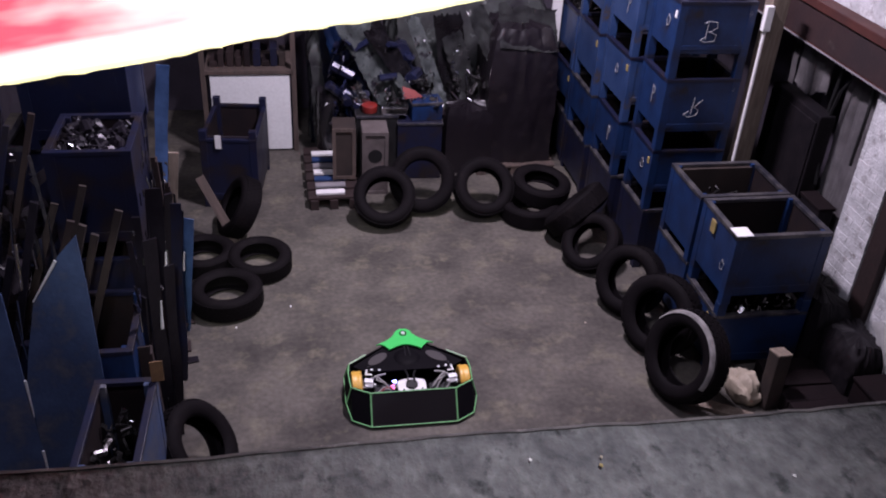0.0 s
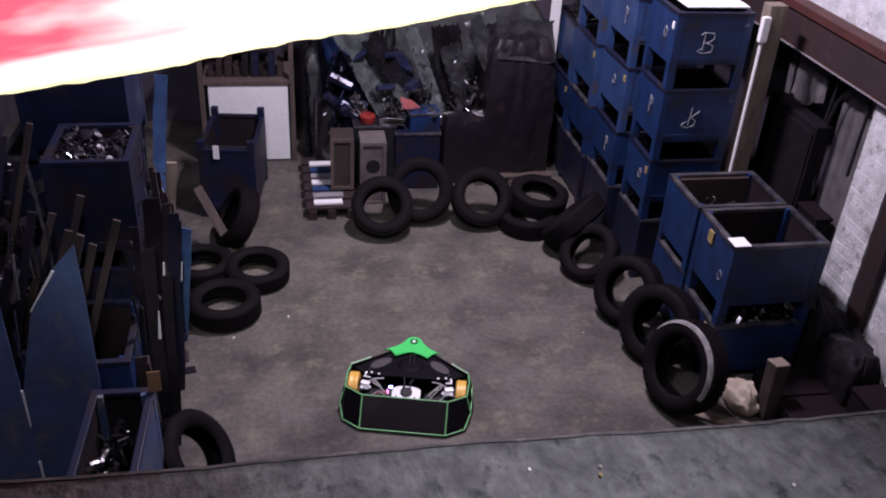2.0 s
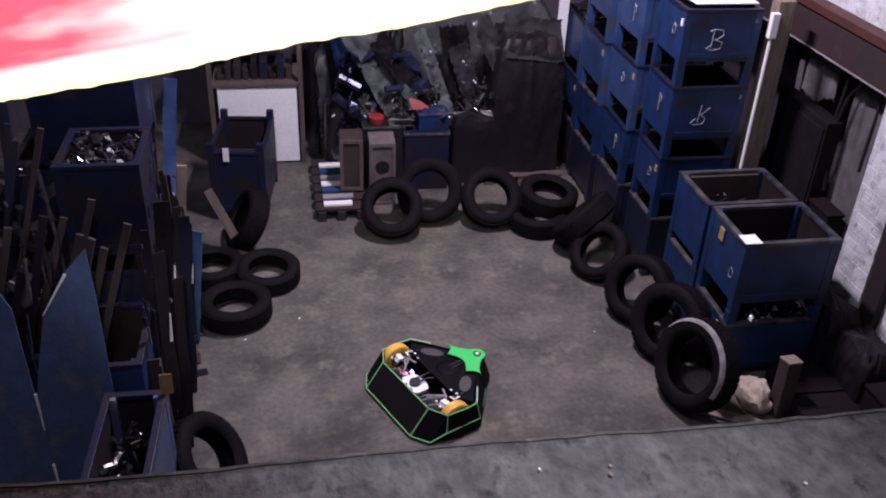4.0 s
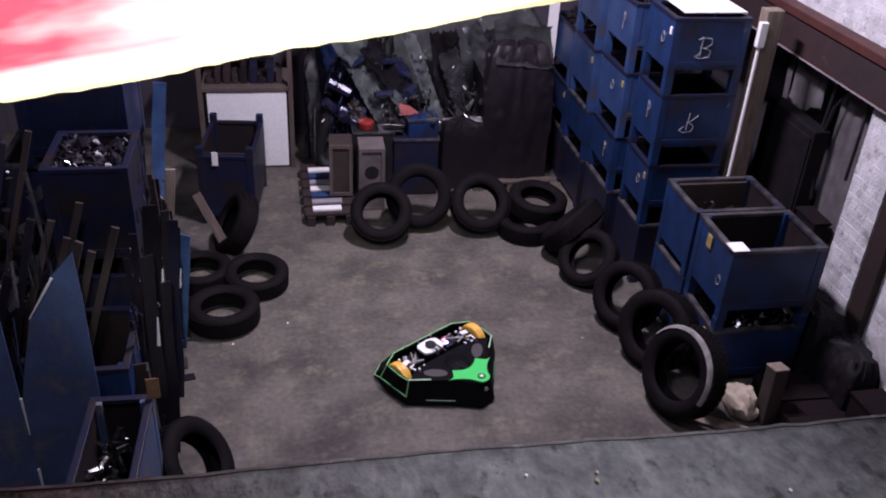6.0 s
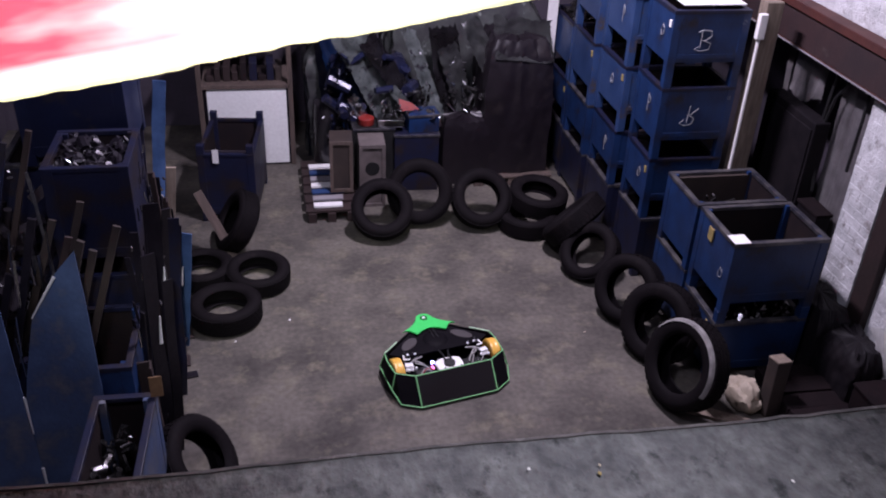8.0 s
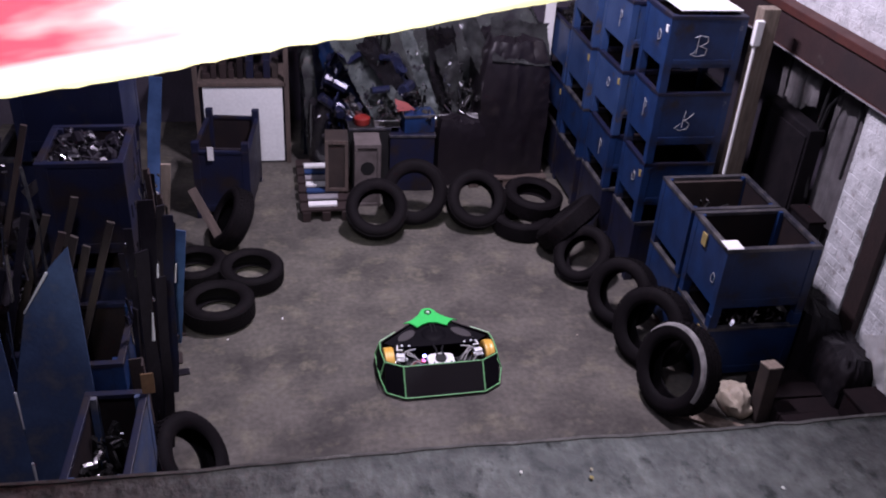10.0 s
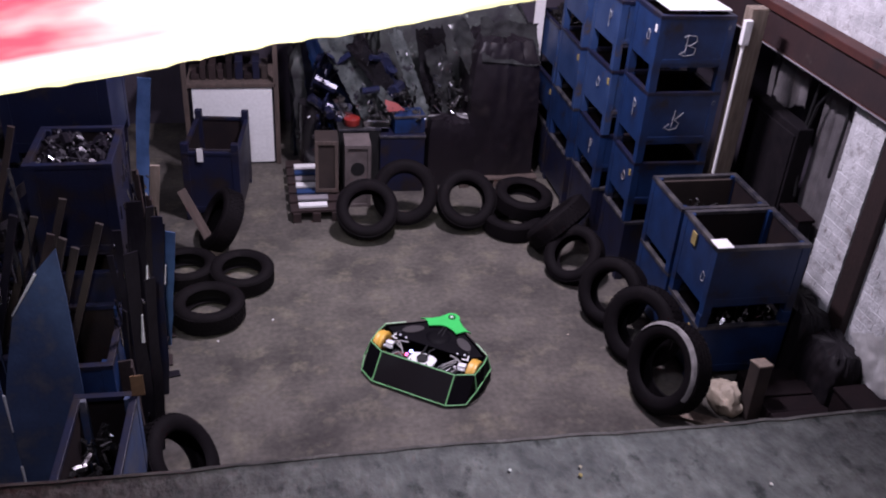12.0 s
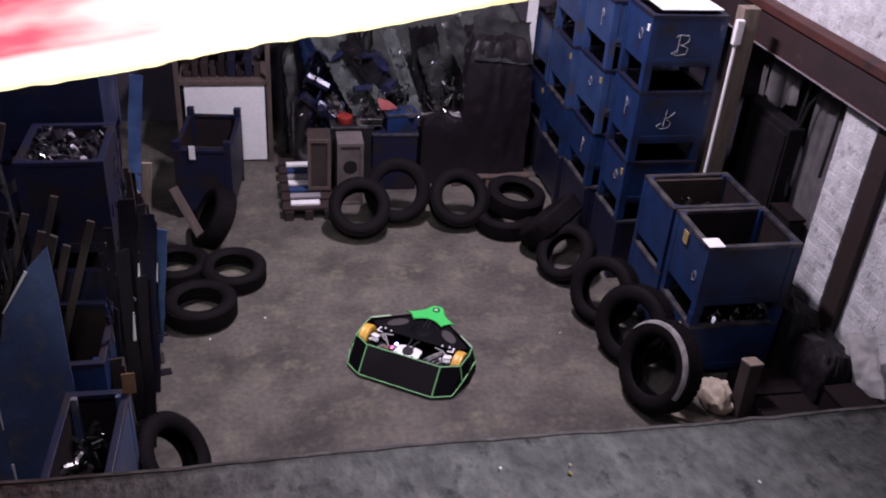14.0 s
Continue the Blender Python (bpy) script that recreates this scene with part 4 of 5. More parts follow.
def steel_sheet(at, outline, rx, rz, material, label, bright=()):
    """A torn sheet standing on edge: an outline in x and z, 12 mm thick with its folded rim."""
    ob = thing("steel_sheet", pose(*at, rx, 0, rz), label, "metal sheet", "sheets leaning by the bins")
    part("plate", prism(B(), [(x, 0, z) for x, z in outline], [(x, 0.012, z) for x, z in outline]), material, ob)
    for a, c in bright:
        # near-white rods give the torn edges their glints
        part("bare_edge", rod(B(), (a[0], -0.004, a[1]), (c[0], -0.004, c[1]), 0.009, 6, 0.004), GLINT_METAL, ob, "bare torn edge, its glint put into the colour")
    return ob


steel_sheet((-1.30, 4.10, 0), ((0.20, 0.0), (0.18, 1.05), (0.18, 1.54), (0.17, 1.84), (0.06, 1.72), (-0.10, 1.46), (-0.19, 1.10), (-0.30, 0.55), (-0.42, 0.0)), -3, 3, FADED,
            "faded blue torn steel sheet standing before the bins", (((0.05, 1.70), (-0.10, 1.46)), ((-0.29, 0.60), (-0.34, 0.38))))
steel_sheet((-1.80, 4.02, 0), ((0.30, 0.0), (0.26, 1.50), (0.20, 1.66), (-0.25, 1.74), (-0.42, 1.2), (-0.45, 0.0)), -5, 8, FADED, "faded blue steel sheet leaning by the wall", (((0.28, 0.95), (0.285, 0.70)), ((0.29, 0.45), (0.295, 0.15))))
for k in range(16):
    x, y = -2.75 + 0.045 * k, 4.75 + 0.3 * rnd.random()
    ob = solid("steel_bar", box(B(), -0.018, 0.018, -0.012, 0.012, 0, 1.9 + 0.5 * rnd.random(), 0.003), rnd.choice((RUST, DARKSTEEL, DARK_BLUE)),
               "rusty bar leaning against the bins by the wall", "bar", "bars leaning by the wall", m=pose(x, y, 0, -4, 12 + rnd.uniform(-6, 6), 0))
# bars added to darken the bare wall in this corner
for k in range(15):
    solid("steel_bar", box(B(), -0.03, 0.03, -0.012, 0.012, 0, 2.0 + 0.5 * rnd.random(), 0.003), rnd.choice((RUST, DARKSTEEL, DARK_BLUE)),
          "dark bar added to darken the corner behind the bins", "bar", "bars leaning by the wall", m=pose(-2.7 + 0.10 * k, 7.0 + 0.3 * rnd.random(), 0, -5, rnd.uniform(-6, 14), 0))


def bent_strip(w, h, bow, seed):
    """A flat bar standing up, 8 mm thick, bowed and twisted along its length."""
    bm = B()
    rows = []
    for j in range(25):
        v = j / 24
        dx = bow * (noise.noise((v * 2.1, seed, 0)) - noise.noise((0, seed, 0)))
        a = 0.5 * noise.noise((v * 1.3, seed, 9))
        c, q = math.cos(a), math.sin(a)
        rag = 1 + 0.10 * noise.noise((v * 9, seed, 2))
        rows.append([bm.verts.new((dx + x * c * rag - y * q, x * q + y * c, h * v)) for x, y in ((-w, -0.004), (w, -0.004), (w, 0.004), (-w, 0.004))])
    for p, q in zip(rows, rows[1:]):
        for k in range(4):
            bm.faces.new((p[k], p[(k + 1) % 4], q[(k + 1) % 4], q[k]))
    bm.faces.new(rows[0][::-1])
    bm.faces.new(rows[-1])
    return bm


# upright faded blue plate and clutter between the stacks
solid("steel_plate", bent_strip(0.047, 1.98, 0.03, 3), STRIP_BLUE, "faded blue steel strip standing upright", "metal strip", m=pose(-1.10, 6.30, 0.0, -1, 6, 8), smooth=True)
solid("batten", box(B(), -0.036, 0.036, -0.012, 0.012, 0, 1.43, 0.004), PALE_TIMBER, "pale batten standing in the scrap", "batten", m=pose(-1.02, 6.00, 0.0, -1, 7, 12))
solid("steel_plate", bent_strip(0.046, 1.02, 0.02, 7), STRIP_BLUE, "short faded blue steel strip standing upright", "metal strip", m=pose(-0.90, 5.80, 0.0, -1, 7, -10), smooth=True)
for x, y, w, h, lean, mt, lb in ((-0.87, 4.46, 0.040, 1.62, 1.5, FLAT_DARK, "dark steel flat standing against the bins"), (-0.835, 4.62, 0.032, 1.34, 3.0, FLAT_DARK, "dark oily steel flat standing against the bins"),
                                 (-0.90, 4.90, 0.045, 1.72, 2.0, FLAT_DARK, "dark steel flat standing against the bins"), (-0.86, 5.20, 0.035, 1.45, 4.0, DARK_BLUE, "grimy blue steel flat standing by the bins"),
                                 (-0.95, 5.62, 0.050, 1.55, 1.0, FLAT_DARK, "tall dark steel flat by the scrap bin"), (-0.90, 5.45, 0.028, 1.25, 6.0, FLAT_DARK, "dark steel flat standing against the bins")):
    ob = solid("steel_flat", bent_strip(w, h, 0.022, y), mt, lb, "metal strip", "flats beside the bins", m=pose(x, y, 0, -1, lean, rnd.uniform(-15, 15)), smooth=True)
    if y in (4.46, 4.90, 5.45):
        part("bare_edge", rod(B(), (w * 0.7, -0.008, h * 0.62), (w * 0.95, -0.006, h * 0.74), 0.011, 6, 0.004), GLINT_METAL, ob, "bare torn edge, its glint put into the colour")
br = thing("foot_bracket", pose(-0.80, 5.42, 0, 0, 0, 12), "dark steel bracket on the floor beside the bins", "bracket")
part("plate", box(B(), -0.06, 0.035, -0.035, 0.035, 0, 0.014, 0.003), FLAT_DARK, br)
part("web", box(B(), -0.06, -0.045, -0.035, 0.035, 0.014, 0.13, 0.003), FLAT_DARK, br)
solid("cardboard_tag", box(B(), -0.035, 0.035, -0.004, 0.004, 0, 0.13, 0.002), TAG_BROWN, "brown card tied to the flats", "tag", m=pose(-0.80, 4.02, 0.98, -6, 0, 4))
plank = B()
box(plank, -0.04, 0.04, -0.011, 0.011, 0, 0.70, 0.004)
solid("board", plank, TIMBER, "weathered board leaning over the tyre", "board", m=pose(-0.52, 7.02, 0.02, -30, -24, 12))


def strips(name, x0, x1, y0, y1, z0, z1, n, material, label, width=(0.008, 0.03), length=(0.2, 0.8)):
    """Long thin offcuts standing or hanging, a tangle that nobody could count."""
    bm = B()
    for _ in range(n):
        l, w = rnd.uniform(*length), rnd.uniform(*width)
        m = pose(rnd.uniform(x0, x1), rnd.uniform(y0, y1), rnd.uniform(z0, z1), rnd.gauss(0, 4), rnd.gauss(3, 3), rnd.uniform(0, 180))
        box(bm, -w, w, -0.003, 0.003 + w * 0.3 * rnd.random(), 0, l, 0, m)
    return solid(name, bm, material, label, "scrap metal", kind="stuff")


strips("hanging_strips", -0.97, -0.90, 4.5, 6.0, 0.1, 0.9, 22, FLAT_DARK, "dark metal strips hanging over the bin sides", (0.012, 0.03), (0.4, 0.95))
for y, h, w, rx in ((4.42, 0.95, 0.045, 2), (4.95, 1.28, 0.05, -2), (5.60, 1.62, 0.045, 1), (5.95, 1.20, 0.04, -3)):
    ob = thing("angle_post", pose(-0.90, y, 0, rx, -1.5, 6), "rusty steel angle post standing beside the bins", "post", "posts beside the bins")
    part("flange", box(B(), -w, w, -0.006, 0.006, 0, h, 0.002), RUST, ob)
    part("web", box(B(), w - 0.012, w, -0.075, -0.006, 0, h, 0.002), RUST, ob)
    part("foot", box(B(), -0.06, 0.07, -0.08, 0.05, 0, 0.012, 0.003), RUST, ob)
strips("bright_strips", -0.94, -0.85, 4.4, 6.2, 0.25, 1.3, 30, STEEL, "narrow bare steel strips caught on the bin sides", (0.003, 0.008), (0.06, 0.28))
strips("bright_strips", -0.935, -0.90, 4.98, 5.5, 1.3, 1.85, 26, STEEL, "narrow bare steel curls hanging from the scrap bin", (0.002, 0.005), (0.03, 0.11))
for k in range(9):
    solid("steel_bar", box(B(), -0.022, 0.022, -0.010, 0.010, 0, 1.45 + 0.5 * rnd.random(), 0.003), rnd.choice((BROWN_BOARD, FLAT_DARK, RUST)),
          "dark brown bar leaning before the wall bins", "bar", "bars leaning by the wall", m=pose(-2.15 + 0.075 * k, 4.50 + 0.05 * (k % 3), 0, -4, rnd.uniform(6, 24), rnd.uniform(-20, 20)))
solid("bare_strip", bent_strip(0.009, 1.98, 0.02, 5), WORN, "bare steel strip standing by the scrap bin", "metal strip", m=pose(-1.40, 4.90, 0, 0, -2.5, 10), smooth=True)
solid("bare_strip", bent_strip(0.010, 1.60, 0.02, 9), WORN, "dull steel strip standing by the scrap bin", "metal strip", m=pose(-1.46, 4.86, 0, 0, -3.5, -8), smooth=True)
scrap("glinting_bits", -2.5, -1.5, 4.5, 5.0, 0.7, 60, STEEL, "small bright offcuts among the leaning bars", (0.012, 0.04), 1.3)
strips("bright_strips", -1.62, -1.45, 4.3, 5.0, 0.9, 1.5, 10, STEEL, "narrow bare steel strips standing by the bin", (0.004, 0.010), (0.15, 0.4))
scrap("glinting_bits", -0.95, -0.84, 4.5, 6.0, 0.25, 46, STEEL, "small bright offcuts caught on the bin sides", (0.012, 0.045), 1.5)
scrap("dark_scrap", -1.0, -0.88, 4.3, 6.2, 0.0, 50, DARKSTEEL, "dark rusty scrap heaped beside the bins", (0.04, 0.10), 0.12)
scrap("dark_scrap", -2.7, -1.55, 4.6, 6.4, 0.1, 330, DARKSTEEL, "dark rusty scrap heaped against the wall", (0.05, 0.22), 1.5)
stillage(-2.6, -1.60, 4.6, 5.5, 0.0, 0.85, 0.06, DARK_BLUE, "dark blue bin against the wall", LB)
stillage(-2.6, -1.62, 5.7, 6.6, 0.0, 0.85, 0.06, DARK_BLUE, "dark blue bin against the wall", LB)
stillage(-1.9, -1.1, 5.7, 6.4, 0.0, 0.85, 0.06, DARK_BLUE, "dark blue bin behind the scrap", LB)
stillage(-1.9, -1.1, 5.7, 6.4, 0.85, 1.65, 0.95, DARK_BLUE, "dark blue bin behind the scrap", LB)
stillage(-1.70, -1.03, 5.66, 6.28, 1.65, 2.42, 1.72, SHEET_BLUE, "dull blue bin on top of the stack behind the scrap", LB)

# ---- the back ----
s = stillage(-0.81, -0.29, 7.77, 8.64, 0.0, 0.72, 0.08, DARK_BLUE, "dark blue steel bin with a white card", "bins at the back", post=0.80, turn=-6)
part("inner_bar", box(B(), -0.235, 0.235, -0.25, -0.22, 0.62, 0.66, 0.004), DARKSTEEL, s, "steel bar across the bin")
part("card", box(B(), -0.115, -0.06, -0.452, -0.446, 0.63, 0.765), PAPER, s, "white card")


def cabinet():
    ob = thing("cabinet", pose(-0.42, 9.12, 0), "white cabinet with a dark open shelf above", "cabinet")
    part("front_panel", box(B(), -0.40, 0.42, -0.10, -0.08, 0.02, 0.88, 0.004), WHITE_PANEL, ob)
    part("body", box(B(), -0.42, 0.44, -0.078, 0.5, 0.0, 0.88), DARK_BLUE, ob)
    part("worktop", box(B(), -0.45, 0.46, -0.12, 0.5, 0.885, 0.93, 0.006), TIMBER, ob, "grey worn top")
    for x in (-0.47, 0.46):
        part("upright", box(B(), x - 0.02, x + 0.03, -0.12, -0.06, 0.0, 2.3, 0.004), TIMBER, ob, "grey timber upright")
    part("shelf", box(B(), -0.45, 0.46, -0.05, 0.5, 1.45, 1.48), TIMBER, ob)
    for k in range(9):
        x = -0.40 + 0.09 * k
        part("oddment", box(B(), x, x + rnd.uniform(0.05, 0.085), 0.0, 0.25, 0.932, 0.93 + rnd.uniform(0.05, 0.22), 0.006), rnd.choice((RUST, SHADE_BROWN, BROWN_BOARD, DARK_BLUE)), ob, "dark boxed oddment")
    return ob


cabinet()


def pallet_stack():
    ob = thing("pallet", pose(0.36, 8.25, 0, 0, 0, 1), "dark pallet with pale boards lying on it", "pallet")
    for k in range(3):
        part("bearer", box(B(), -0.22 + 0.19 * k, -0.14 + 0.19 * k, -0.60, 0.62, 0, 0.10, 0.004), RUST, ob)
    for k in range(6):
        y = -0.58 + 0.2 * k
        part("board", box(B(), -0.24, 0.30, y, y + 0.15, 0.10, 0.125, 0.004), RUST, ob)
    for k in range(7):
        y = -0.53 + 0.145 * k
        part("pale_slat", box(B(), -0.16, 0.12 + 0.02 * (k % 3), y, y + 0.085, 0.126, 0.15, 0.004), CLOTH if k % 3 == 1 else (PAPER if k % 3 == 0 else BLUE_LIGHT), ob, "pale flat bar")
    return ob


pallet_stack()


def speaker_box(at, w, d, h, hole, label):
    ob = thing("wooden_box", pose(*at, 0, 0, rnd.uniform(-4, 4)), label, "box")
    part("carcass", box(B(), -w / 2, w / 2, -d / 2, d / 2, 0, h, 0.008), GREY_BOARD if hole else BROWN_BOARD, ob)
    t = 0.035
    bm = box(B(), -w / 2, w / 2, -d / 2 - 0.015, -d / 2 - 0.001, h - t, h)
    box(bm, -w / 2, w / 2, -d / 2 - 0.015, -d / 2 - 0.001, 0, t)
    box(bm, -w / 2, -w / 2 + t, -d / 2 - 0.015, -d / 2 - 0.001, t, h - t)
    box(bm, w / 2 - t, w / 2, -d / 2 - 0.015, -d / 2 - 0.001, t, h - t)
    part("face_frame", bm, TIMBER if not hole else GREY_BOARD, ob, "pale timber edging")
    if hole:
        part("round_opening", rod(B(), (0, -d / 2 - 0.004, h * 0.62), (0, -d / 2 - 0.001, h * 0.62), w * 0.27, 24), BLACK, ob)
    return ob


speaker_box((0.51, 8.15, 0.15), 0.23, 0.28, 0.55, False, "brown board box standing on the pallet")
speaker_box((0.81, 8.10, 0.0), 0.26, 0.3, 0.68, True, "tall timber box with a round opening")


def bent_sheet(at, w, h, rx, ry, rz, material, label, wave=0.03):
    bm = B()
    n, k = 16, 30
    g = []
    for i in range(n + 1):
        col = []
        for j in range(k + 1):
            p = Vector((i / n * w * 4 + at[0] * 7, j / k * h * 3, at[1]))
            deep = wave * (noise.noise(p) + 0.8 * (1 - 2 * abs(noise.noise(p * 1.9))) + 0.3 * noise.noise(p * 5))
            rag = 0.05 * noise.noise((i * 0.7, at[0] * 9, 1)) * (j == k) + 0.02 * noise.noise((j * 0.8, at[0] * 5, i // n)) * (i in (0, n))
            col.append(bm.verts.new((-w / 2 + w * i / n + rag * (i in (0, n)), deep, h * j / k + rag * (j == k))))
        g.append(col)
    for i in range(n):
        for j in range(k):
            bm.faces.new((g[i][j], g[i + 1][j], g[i + 1][j + 1], g[i][j + 1]))
    r = bmesh.ops.solidify(bm, geom=list(bm.faces), thickness=0.006)
    return solid("bent_sheet", bm, material, label, "metal sheet", "sheets in the heap", m=pose(*at, rx, ry, rz), smooth=True)


sheets = ((0.80, 8.75, 0.25, 0.34, 1.45, BLUE, 10, -14), (1.02, 8.62, 0.55, 0.20, 1.15, CLEAR, 8, -24), (1.16, 8.60, 0.62, 0.38, 1.15, CLEAR, 10, -26),
          (1.50, 8.62, 0.50, 0.20, 1.25, TARP, 10, -32), (0.62, 9.0, 0.2, 0.4, 1.6, DARK_BLUE, 6, -6), (0.45, 9.25, 0.0, 0.5, 1.8, DARK_BLUE, 4, 3),
          (1.62, 8.55, 0.55, 0.14, 1.1, CLEAR, 12, -20), (0.95, 8.45, 0.45, 0.10, 0.6, STEEL, 16, -28), (1.40, 8.50, 0.62, 0.10, 0.55, CLEAR, 10, -38),
          (1.78, 8.60, 0.3, 0.30, 1.3, TARP, 8, -10))
for x, y, z, w, h, mt, lean, side in sheets:
    bent_sheet((x, y, z), w, h, -lean, side, rnd.uniform(-25, 25), mt, "crumpled metal sheet standing in the scrap heap")
for x, y, z, w, d, h, mt, lb in ((1.30, 8.42, 0.0, 0.46, 0.34, 0.64, DARK_BLUE, "dark blue crate in the scrap heap"), (0.86, 8.48, 0.0, 0.42, 0.34, 0.70, BLACK, "black crate in the scrap heap"),
                                 (1.36, 8.40, 0.64, 0.32, 0.22, 0.20, BLUE, "blue box on the dark crate"), (1.04, 8.40, 0.70, 0.26, 0.18, 0.08, STEEL, "silver metal tray on the crate")):
    ob = thing("crate", pose(x, y, z, 0, 0, rnd.uniform(-8, 8)), lb, "crate")
    part("body", box(B(), -w / 2, w / 2, -d / 2, d / 2, 0, h, 0.012), mt, ob)
    part("lid", box(B(), -w / 2 - 0.008, w / 2 + 0.008, -d / 2 - 0.008, d / 2 + 0.008, h - 0.03, h - 0.004, 0.004), WORN if h > 0.15 else STEEL, ob, "worn rim")
solid("red_canister", lathe(B(), [(0.001, 0), (0.075, 0), (0.082, 0.012), (0.082, 0.07), (0.06, 0.085), (0.001, 0.085)], 20), RED, "small red canister on the black crate", "canister", m=pose(0.79, 8.42, 0.70), smooth=True)
solid("red_offcut", prism(B(), [(-0.11, 0, 0), (0.10, 0, 0), (0.02, 0, 0.08), (-0.10, 0, 0.13)], [(-0.11, 0.02, 0), (0.10, 0.02, 0), (0.02, 0.02, 0.08), (-0.10, 0.02, 0.13)]), RED, "red plastic offcut lying on the blue box", "offcut", m=pose(1.24, 8.40, 0.845, -35, 0, 10))
scrap("blue_scrap", 0.42, 1.35, 8.50, 8.85, 0.50, 45, DULL_BLUE, "dull blue painted offcuts in the heap", (0.08, 0.26), 0.85)
scrap("silver_bits", 0.30, 1.9, 8.30, 8.6, 0.70, 60, STEEL, "small bright metal bits scattered in the heap", (0.015, 0.05), 0.7)
scrap("silver_bits", 0.95, 1.5, 8.28, 8.5, 0.80, 40, STEEL, "small bright metal bits on the crates", (0.02, 0.07), 0.10)
scrap("silver_bits", 0.6, 1.9, 8.5, 8.9, 0.55, 60, STEEL, "bright glints of metal through the heap", (0.012, 0.05), 0.85)
solid("steel_drum", lathe(B(), [(0.001, 0), (0.16, 0), (0.165, 0.02), (0.16, 0.25), (0.165, 0.27), (0.16, 0.52), (0.165, 0.54), (0.15, 0.78), (0.001, 0.78)], 28), TARP, "dark glossy steel drum in the scrap heap", "drum", m=pose(0.42, 8.85, 0.0), smooth=True)
scrap("heap_scrap", 0.5, 2.0, 8.5, 9.3, 0.45, 260, SWARF, "jumbled metal scrap in the heap", (0.04, 0.16), 0.55)
scrap("heap_scrap", 0.4, 2.1, 8.5, 9.5, 0.05, 240, DARKSTEEL, "dark rusty scrap in the heap", (0.06, 0.22), 0.75)


pl = thing("covered_pallet", pose(2.35, 8.70, 0), "tall load on a timber pallet under dark plastic sheeting", "covered pallet")
cover = crumpled_cover("cover", (0.02, 0.02, 0.11), 0.74, 0.72, 1.42, LOAD_DARK, "dark plastic sheeting", "", 1.0, 0.05, 0.28)
cover.parent = pl
for k in range(3):
    part("bearer", box(B(), -0.42 + 0.37 * k, -0.32 + 0.37 * k, -0.42, 0.42, 0, 0.085, 0.004), TIMBER, pl)
for k in range(6):
    part("board", box(B(), -0.43, 0.43, -0.43 + 0.15 * k, -0.32 + 0.15 * k, 0.086, 0.108, 0.004), TIMBER, pl)
crumpled_cover("covered_load", (1.84, 8.55, 0), 0.52, 0.40, 0.72, LOAD_DARK, "low load under black plastic in the heap", "covered load", 3.7, 0.03, 0.12)
crumpled_cover("covered_load", (1.95, 9.50, 0), 1.65, 0.75, 1.88, FILM, "high pile under grey-green plastic film", "covered load", 7.9, 0.07, 0.35)
crumpled_cover("covered_load", (0.62, 9.52, 0), 0.80, 0.70, 1.50, FILM, "pile under crumpled plastic film against the wall", "covered load", 4.5, 0.07, 0.35)
for x, y, z, w, h, lean, side, rz in ((2.40, 8.36, 1.36, 0.62, 0.50, 50, 6, 0), (1.88, 8.62, 0.72, 0.22, 0.72, 12, -16, 10), (2.12, 8.50, 1.18, 0.20, 0.60, 20, -22, 14)):
    bent_sheet((x, y, z), w, h, -lean, side, rz, SHEEN, "creased plastic film draped over the covered load", 0.03)
solid("white_board", box(B(), 0, 0.11, 0, 0.02, 0, 2.3, 0.004), PAPER, "narrow white board standing behind the bins", "board", m=pose(2.78, 9.0, 0, 0, 0, 0))
solid("white_board", box(B(), 0, 0.16, 0, 0.02, 0, 0.5, 0.004), WHITE_PANEL, "white board end low by the bins", "board", m=pose(2.72, 8.9, 0, 0, 0, 0))

bent_sheet((4.12, 4.19, 0.34), 0.34, 0.46, 3, -30, -84, PAPER, "torn white sheet propped on a crate by the wall", 0.03)

# ---- the banner over the landing ----


def banner():
    bm = B()
    n, k = 150, 8
    g = []
    for i in range(n + 1):
        u = i / n
        x = 1.35 * u
        col = []
        for j in range(k + 1):
            v = j / k
            low = 0.005 * noise.noise((u * 6, 0.3, 0)) + 0.004 * abs(noise.noise((u * 31, 3.2, 0))) + 0.002 * noise.noise((u * 70, 7.7, 0))
            z = 0.9 * v + (1 - v) * low
            y = 0.02 * noise.noise((u * 5, v * 1.5, 1))
            col.append(bm.verts.new((x, y, z)))
        g.append(col)
    for i in range(n):
        for j in range(k):
            bm.faces.new((g[i][j], g[i + 1][j], g[i + 1][j + 1], g[i][j + 1]))
    bmesh.ops.solidify(bm, geom=list(bm.faces), thickness=0.003)
    ob = solid("banner", bm, BANNER, "brightly lit white banner with red strokes and yellow hem", "banner", smooth=True)
    # hung a little askew
    ob.matrix_world = pose(-0.52, 1.15, 3.824, 0, -10.2, 0)
    return ob


banner()
solid("banner_rail", rod(B(), (-3.2, 1.15, 4.24), (4.22, 1.15, 5.57), 0.02, 10), RUST, "sloping steel rail that carries the banner", "rail")

# ---- bricks of the white walls ----


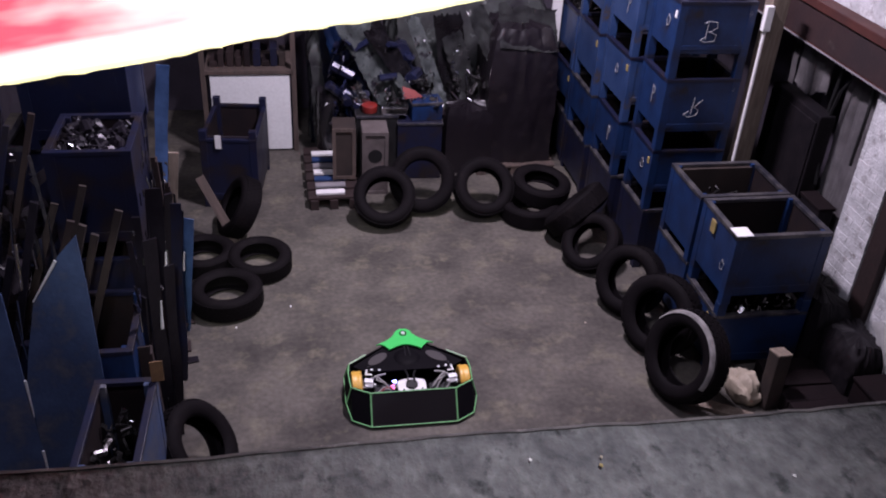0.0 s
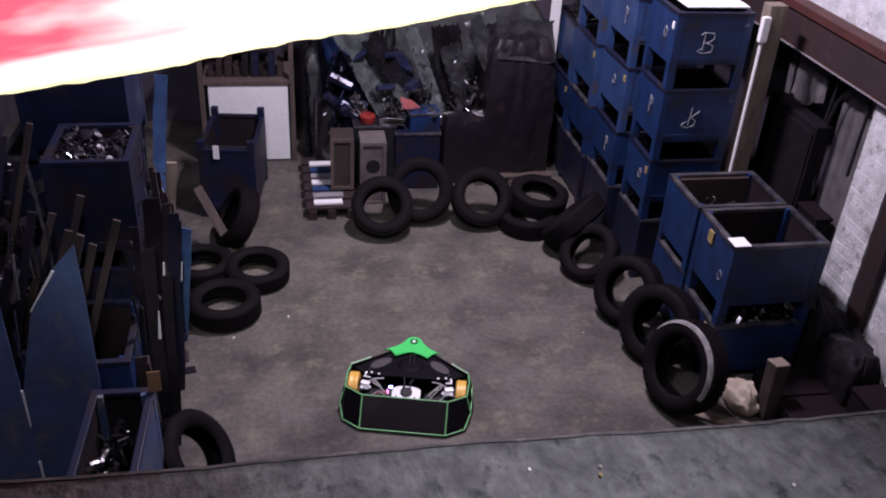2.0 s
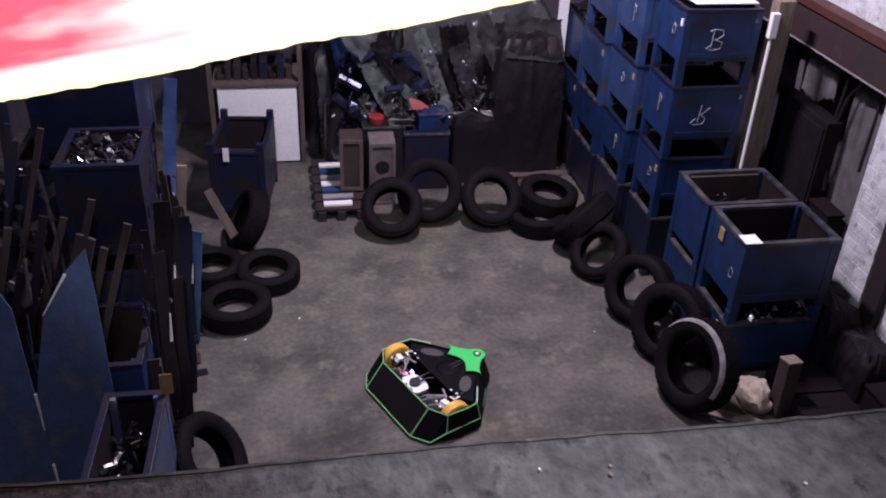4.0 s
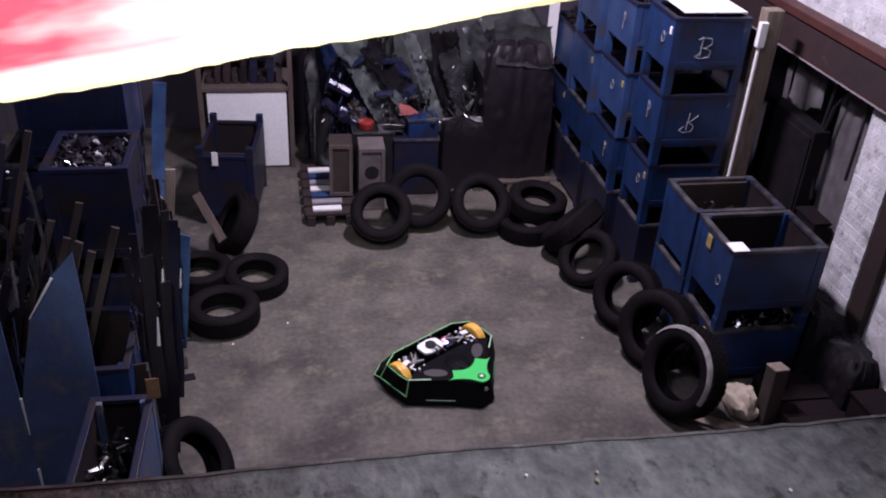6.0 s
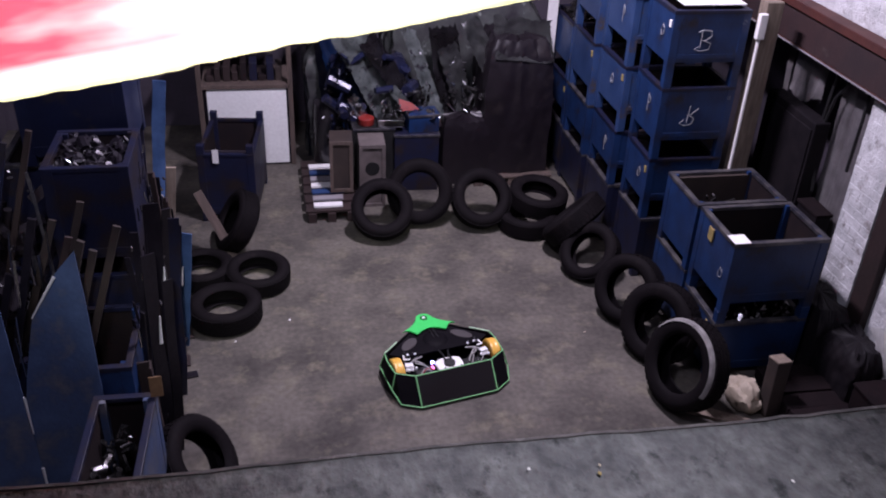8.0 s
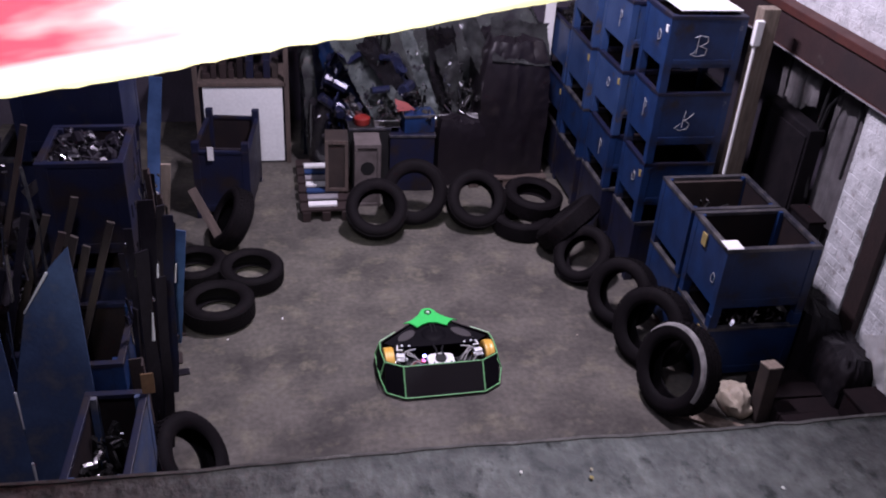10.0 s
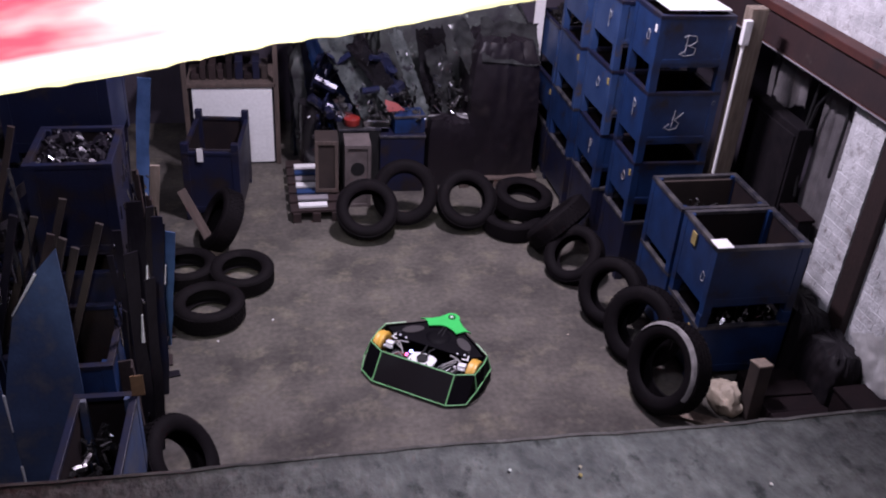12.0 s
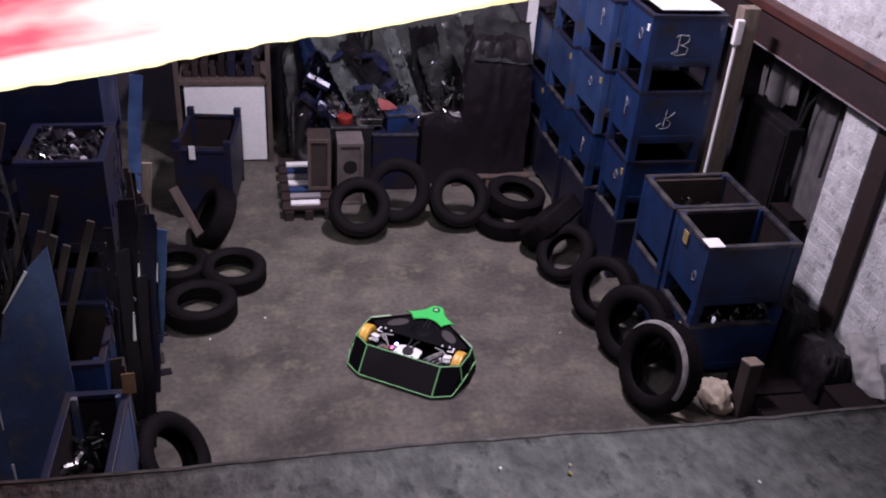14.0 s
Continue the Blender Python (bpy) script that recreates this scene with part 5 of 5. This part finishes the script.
def bricks(host, x, spans, z0, z1, seed):
    """Proud bricks on the face at x, in half-bond courses; alike pieces share a mesh."""
    r = random.Random(seed)
    made = {}
    course = 0
    z = z0
    while z + 0.065 < z1:
        for y0, y1 in spans:
            y = y0 + (0 if course % 2 else -0.1125)
            while y < y1:
                a, b = max(y, y0), min(y + 0.215, y1)
                if b - a > 0.03:
                    key = round(b - a, 3)
                    if key not in made:
                        made[key] = to_mesh("brick", box(B(), -0.0028, 0.004, 0.001, b - a - 0.001, 0, 0.069, 0.0022), WHITE_WALL)
                    ob = new("brick", made[key])
                    ob.location = (x + r.uniform(-0.001, 0.0022), a, z)
                    ob.parent = host
                y += 0.225
        z += 0.075
        course += 1


bricks(pier, 4.18, ((5.02, 5.40),), 0.35, 2.10, 1)
bricks(wall_over, 4.22, ((4.9, 6.9),), 2.47, 3.0, 2)
bricks(wall_near, 4.22, ((4.45, 4.79),), 0.5, 1.6, 3)


# ---- flecks on the landing and the floor ----
for x, y, z, sz, mt, lb in ((0.407, 0.842, 3.4, 0.0032, YELLOW, "ochre stone chip on the landing"), (0.310, 0.864, 3.4, 0.0025, PAPER, "white fleck on the landing"),
                            (0.674, 0.792, 3.4, 0.0025, PAPER, "white fleck on the landing"), (0.412, 0.858, 3.4, 0.0025, CREAM, "pale stone chip on the landing"),
                            (-0.071, 6.047, 0.0, 0.009, PAPER, "white fleck on the concrete floor"), (2.317, 5.598, 0.0, 0.008, CREAM, "pale fleck on the concrete floor"),
                            (-0.50, 5.80, 0.0, 0.008, PAPER, "white fleck beside the flat tyre")):
    chip = B()
    bmesh.ops.create_icosphere(chip, subdivisions=1, radius=sz)
    bmesh.ops.scale(chip, vec=(1.0, 1.4, 0.5), verts=chip.verts)
    solid("chip", chip, mt, lb, "chip", m=pose(x, y, z + sz * 0.4, 0, 0, 40 * x))


def motions():
    """The machine turns and drives on the floor."""
    rows = [
        (0.0, 0.759, 4.925, -0.2),
        (0.8, 0.773, 4.943, -9.9),
        (1.0, 0.784, 4.938, -13.3),
        (1.5, 0.776, 4.915, -12.7),
        (2.0, 0.775, 4.948, -13.5),
        (2.3, 0.784, 4.933, -13.2),
        (2.4, 0.781, 4.923, -17.2),
        (2.5, 0.796, 4.935, -26.6),
        (2.6, 0.803, 4.922, -46.1),
        (2.8, 0.846, 4.924, -63.8),
        (3.0, 0.840, 4.924, -63.8),
        (3.2, 0.873, 4.938, -65.8),
        (4.2, 0.890, 5.000, -64.0),
        (4.7, 0.965, 5.270, -52.0),
        (5.0, 1.030, 5.430, -20.0),
        (5.15, 1.045, 5.470, 22.0),
        (5.3, 1.041, 5.487, 71.4),
        (5.4, 1.006, 5.497, 110.1),
        (5.5, 0.987, 5.442, 153.3),
        (5.6, 1.014, 5.373, 181.6),
        (5.7, 1.001, 5.327, 204.3),
        (5.9, 1.078, 5.291, 211.8),
        (6.1, 1.107, 5.208, 216.0),
        (6.3, 1.139, 5.155, 218.0),
        (6.5, 1.195, 5.108, 213.8),
        (6.7, 1.177, 5.081, 201.9),
        (6.9, 1.155, 5.077, 175.7),
        (7.1, 1.124, 5.107, 148.3),
        (7.3, 1.097, 5.095, 88.6),
        (7.5, 1.072, 5.157, 34.5),
        (7.7, 1.053, 5.215, 17.0),
        (7.9, 1.066, 5.251, 13.2),
        (8.2, 1.025, 5.284, 10.2),
        (10.3, 1.092, 5.332, 1.0),
        (10.7, 1.064, 5.327, -0.1),
        (11.1, 1.061, 5.327, 0.4),
        (11.4, 1.055, 5.320, -1.2),
        (11.6, 1.079, 5.321, -16.7),
        (11.8, 1.112, 5.314, -32.3),
        (12.0, 1.114, 5.310, -34.4),
        (12.2, 1.114, 5.314, -31.6),
        (12.3, 1.117, 5.355, -16.3),
        (12.4, 1.098, 5.354, 3.2),
        (12.6, 1.027, 5.358, 37.4),
        (13.0, 1.005, 5.361, 40.1),
        (13.2, 1.005, 5.365, 38.6),
        (13.3, 0.999, 5.379, 25.9),
        (13.4, 1.030, 5.373, 4.8),
        (13.6, 1.082, 5.388, -21.8),
        (14.0, 1.072, 5.385, -33.0),
    ]
    walk(machine, [(t, pose(x, y, 0, 0, 0, h)) for t, x, y, h in rows])


motions()
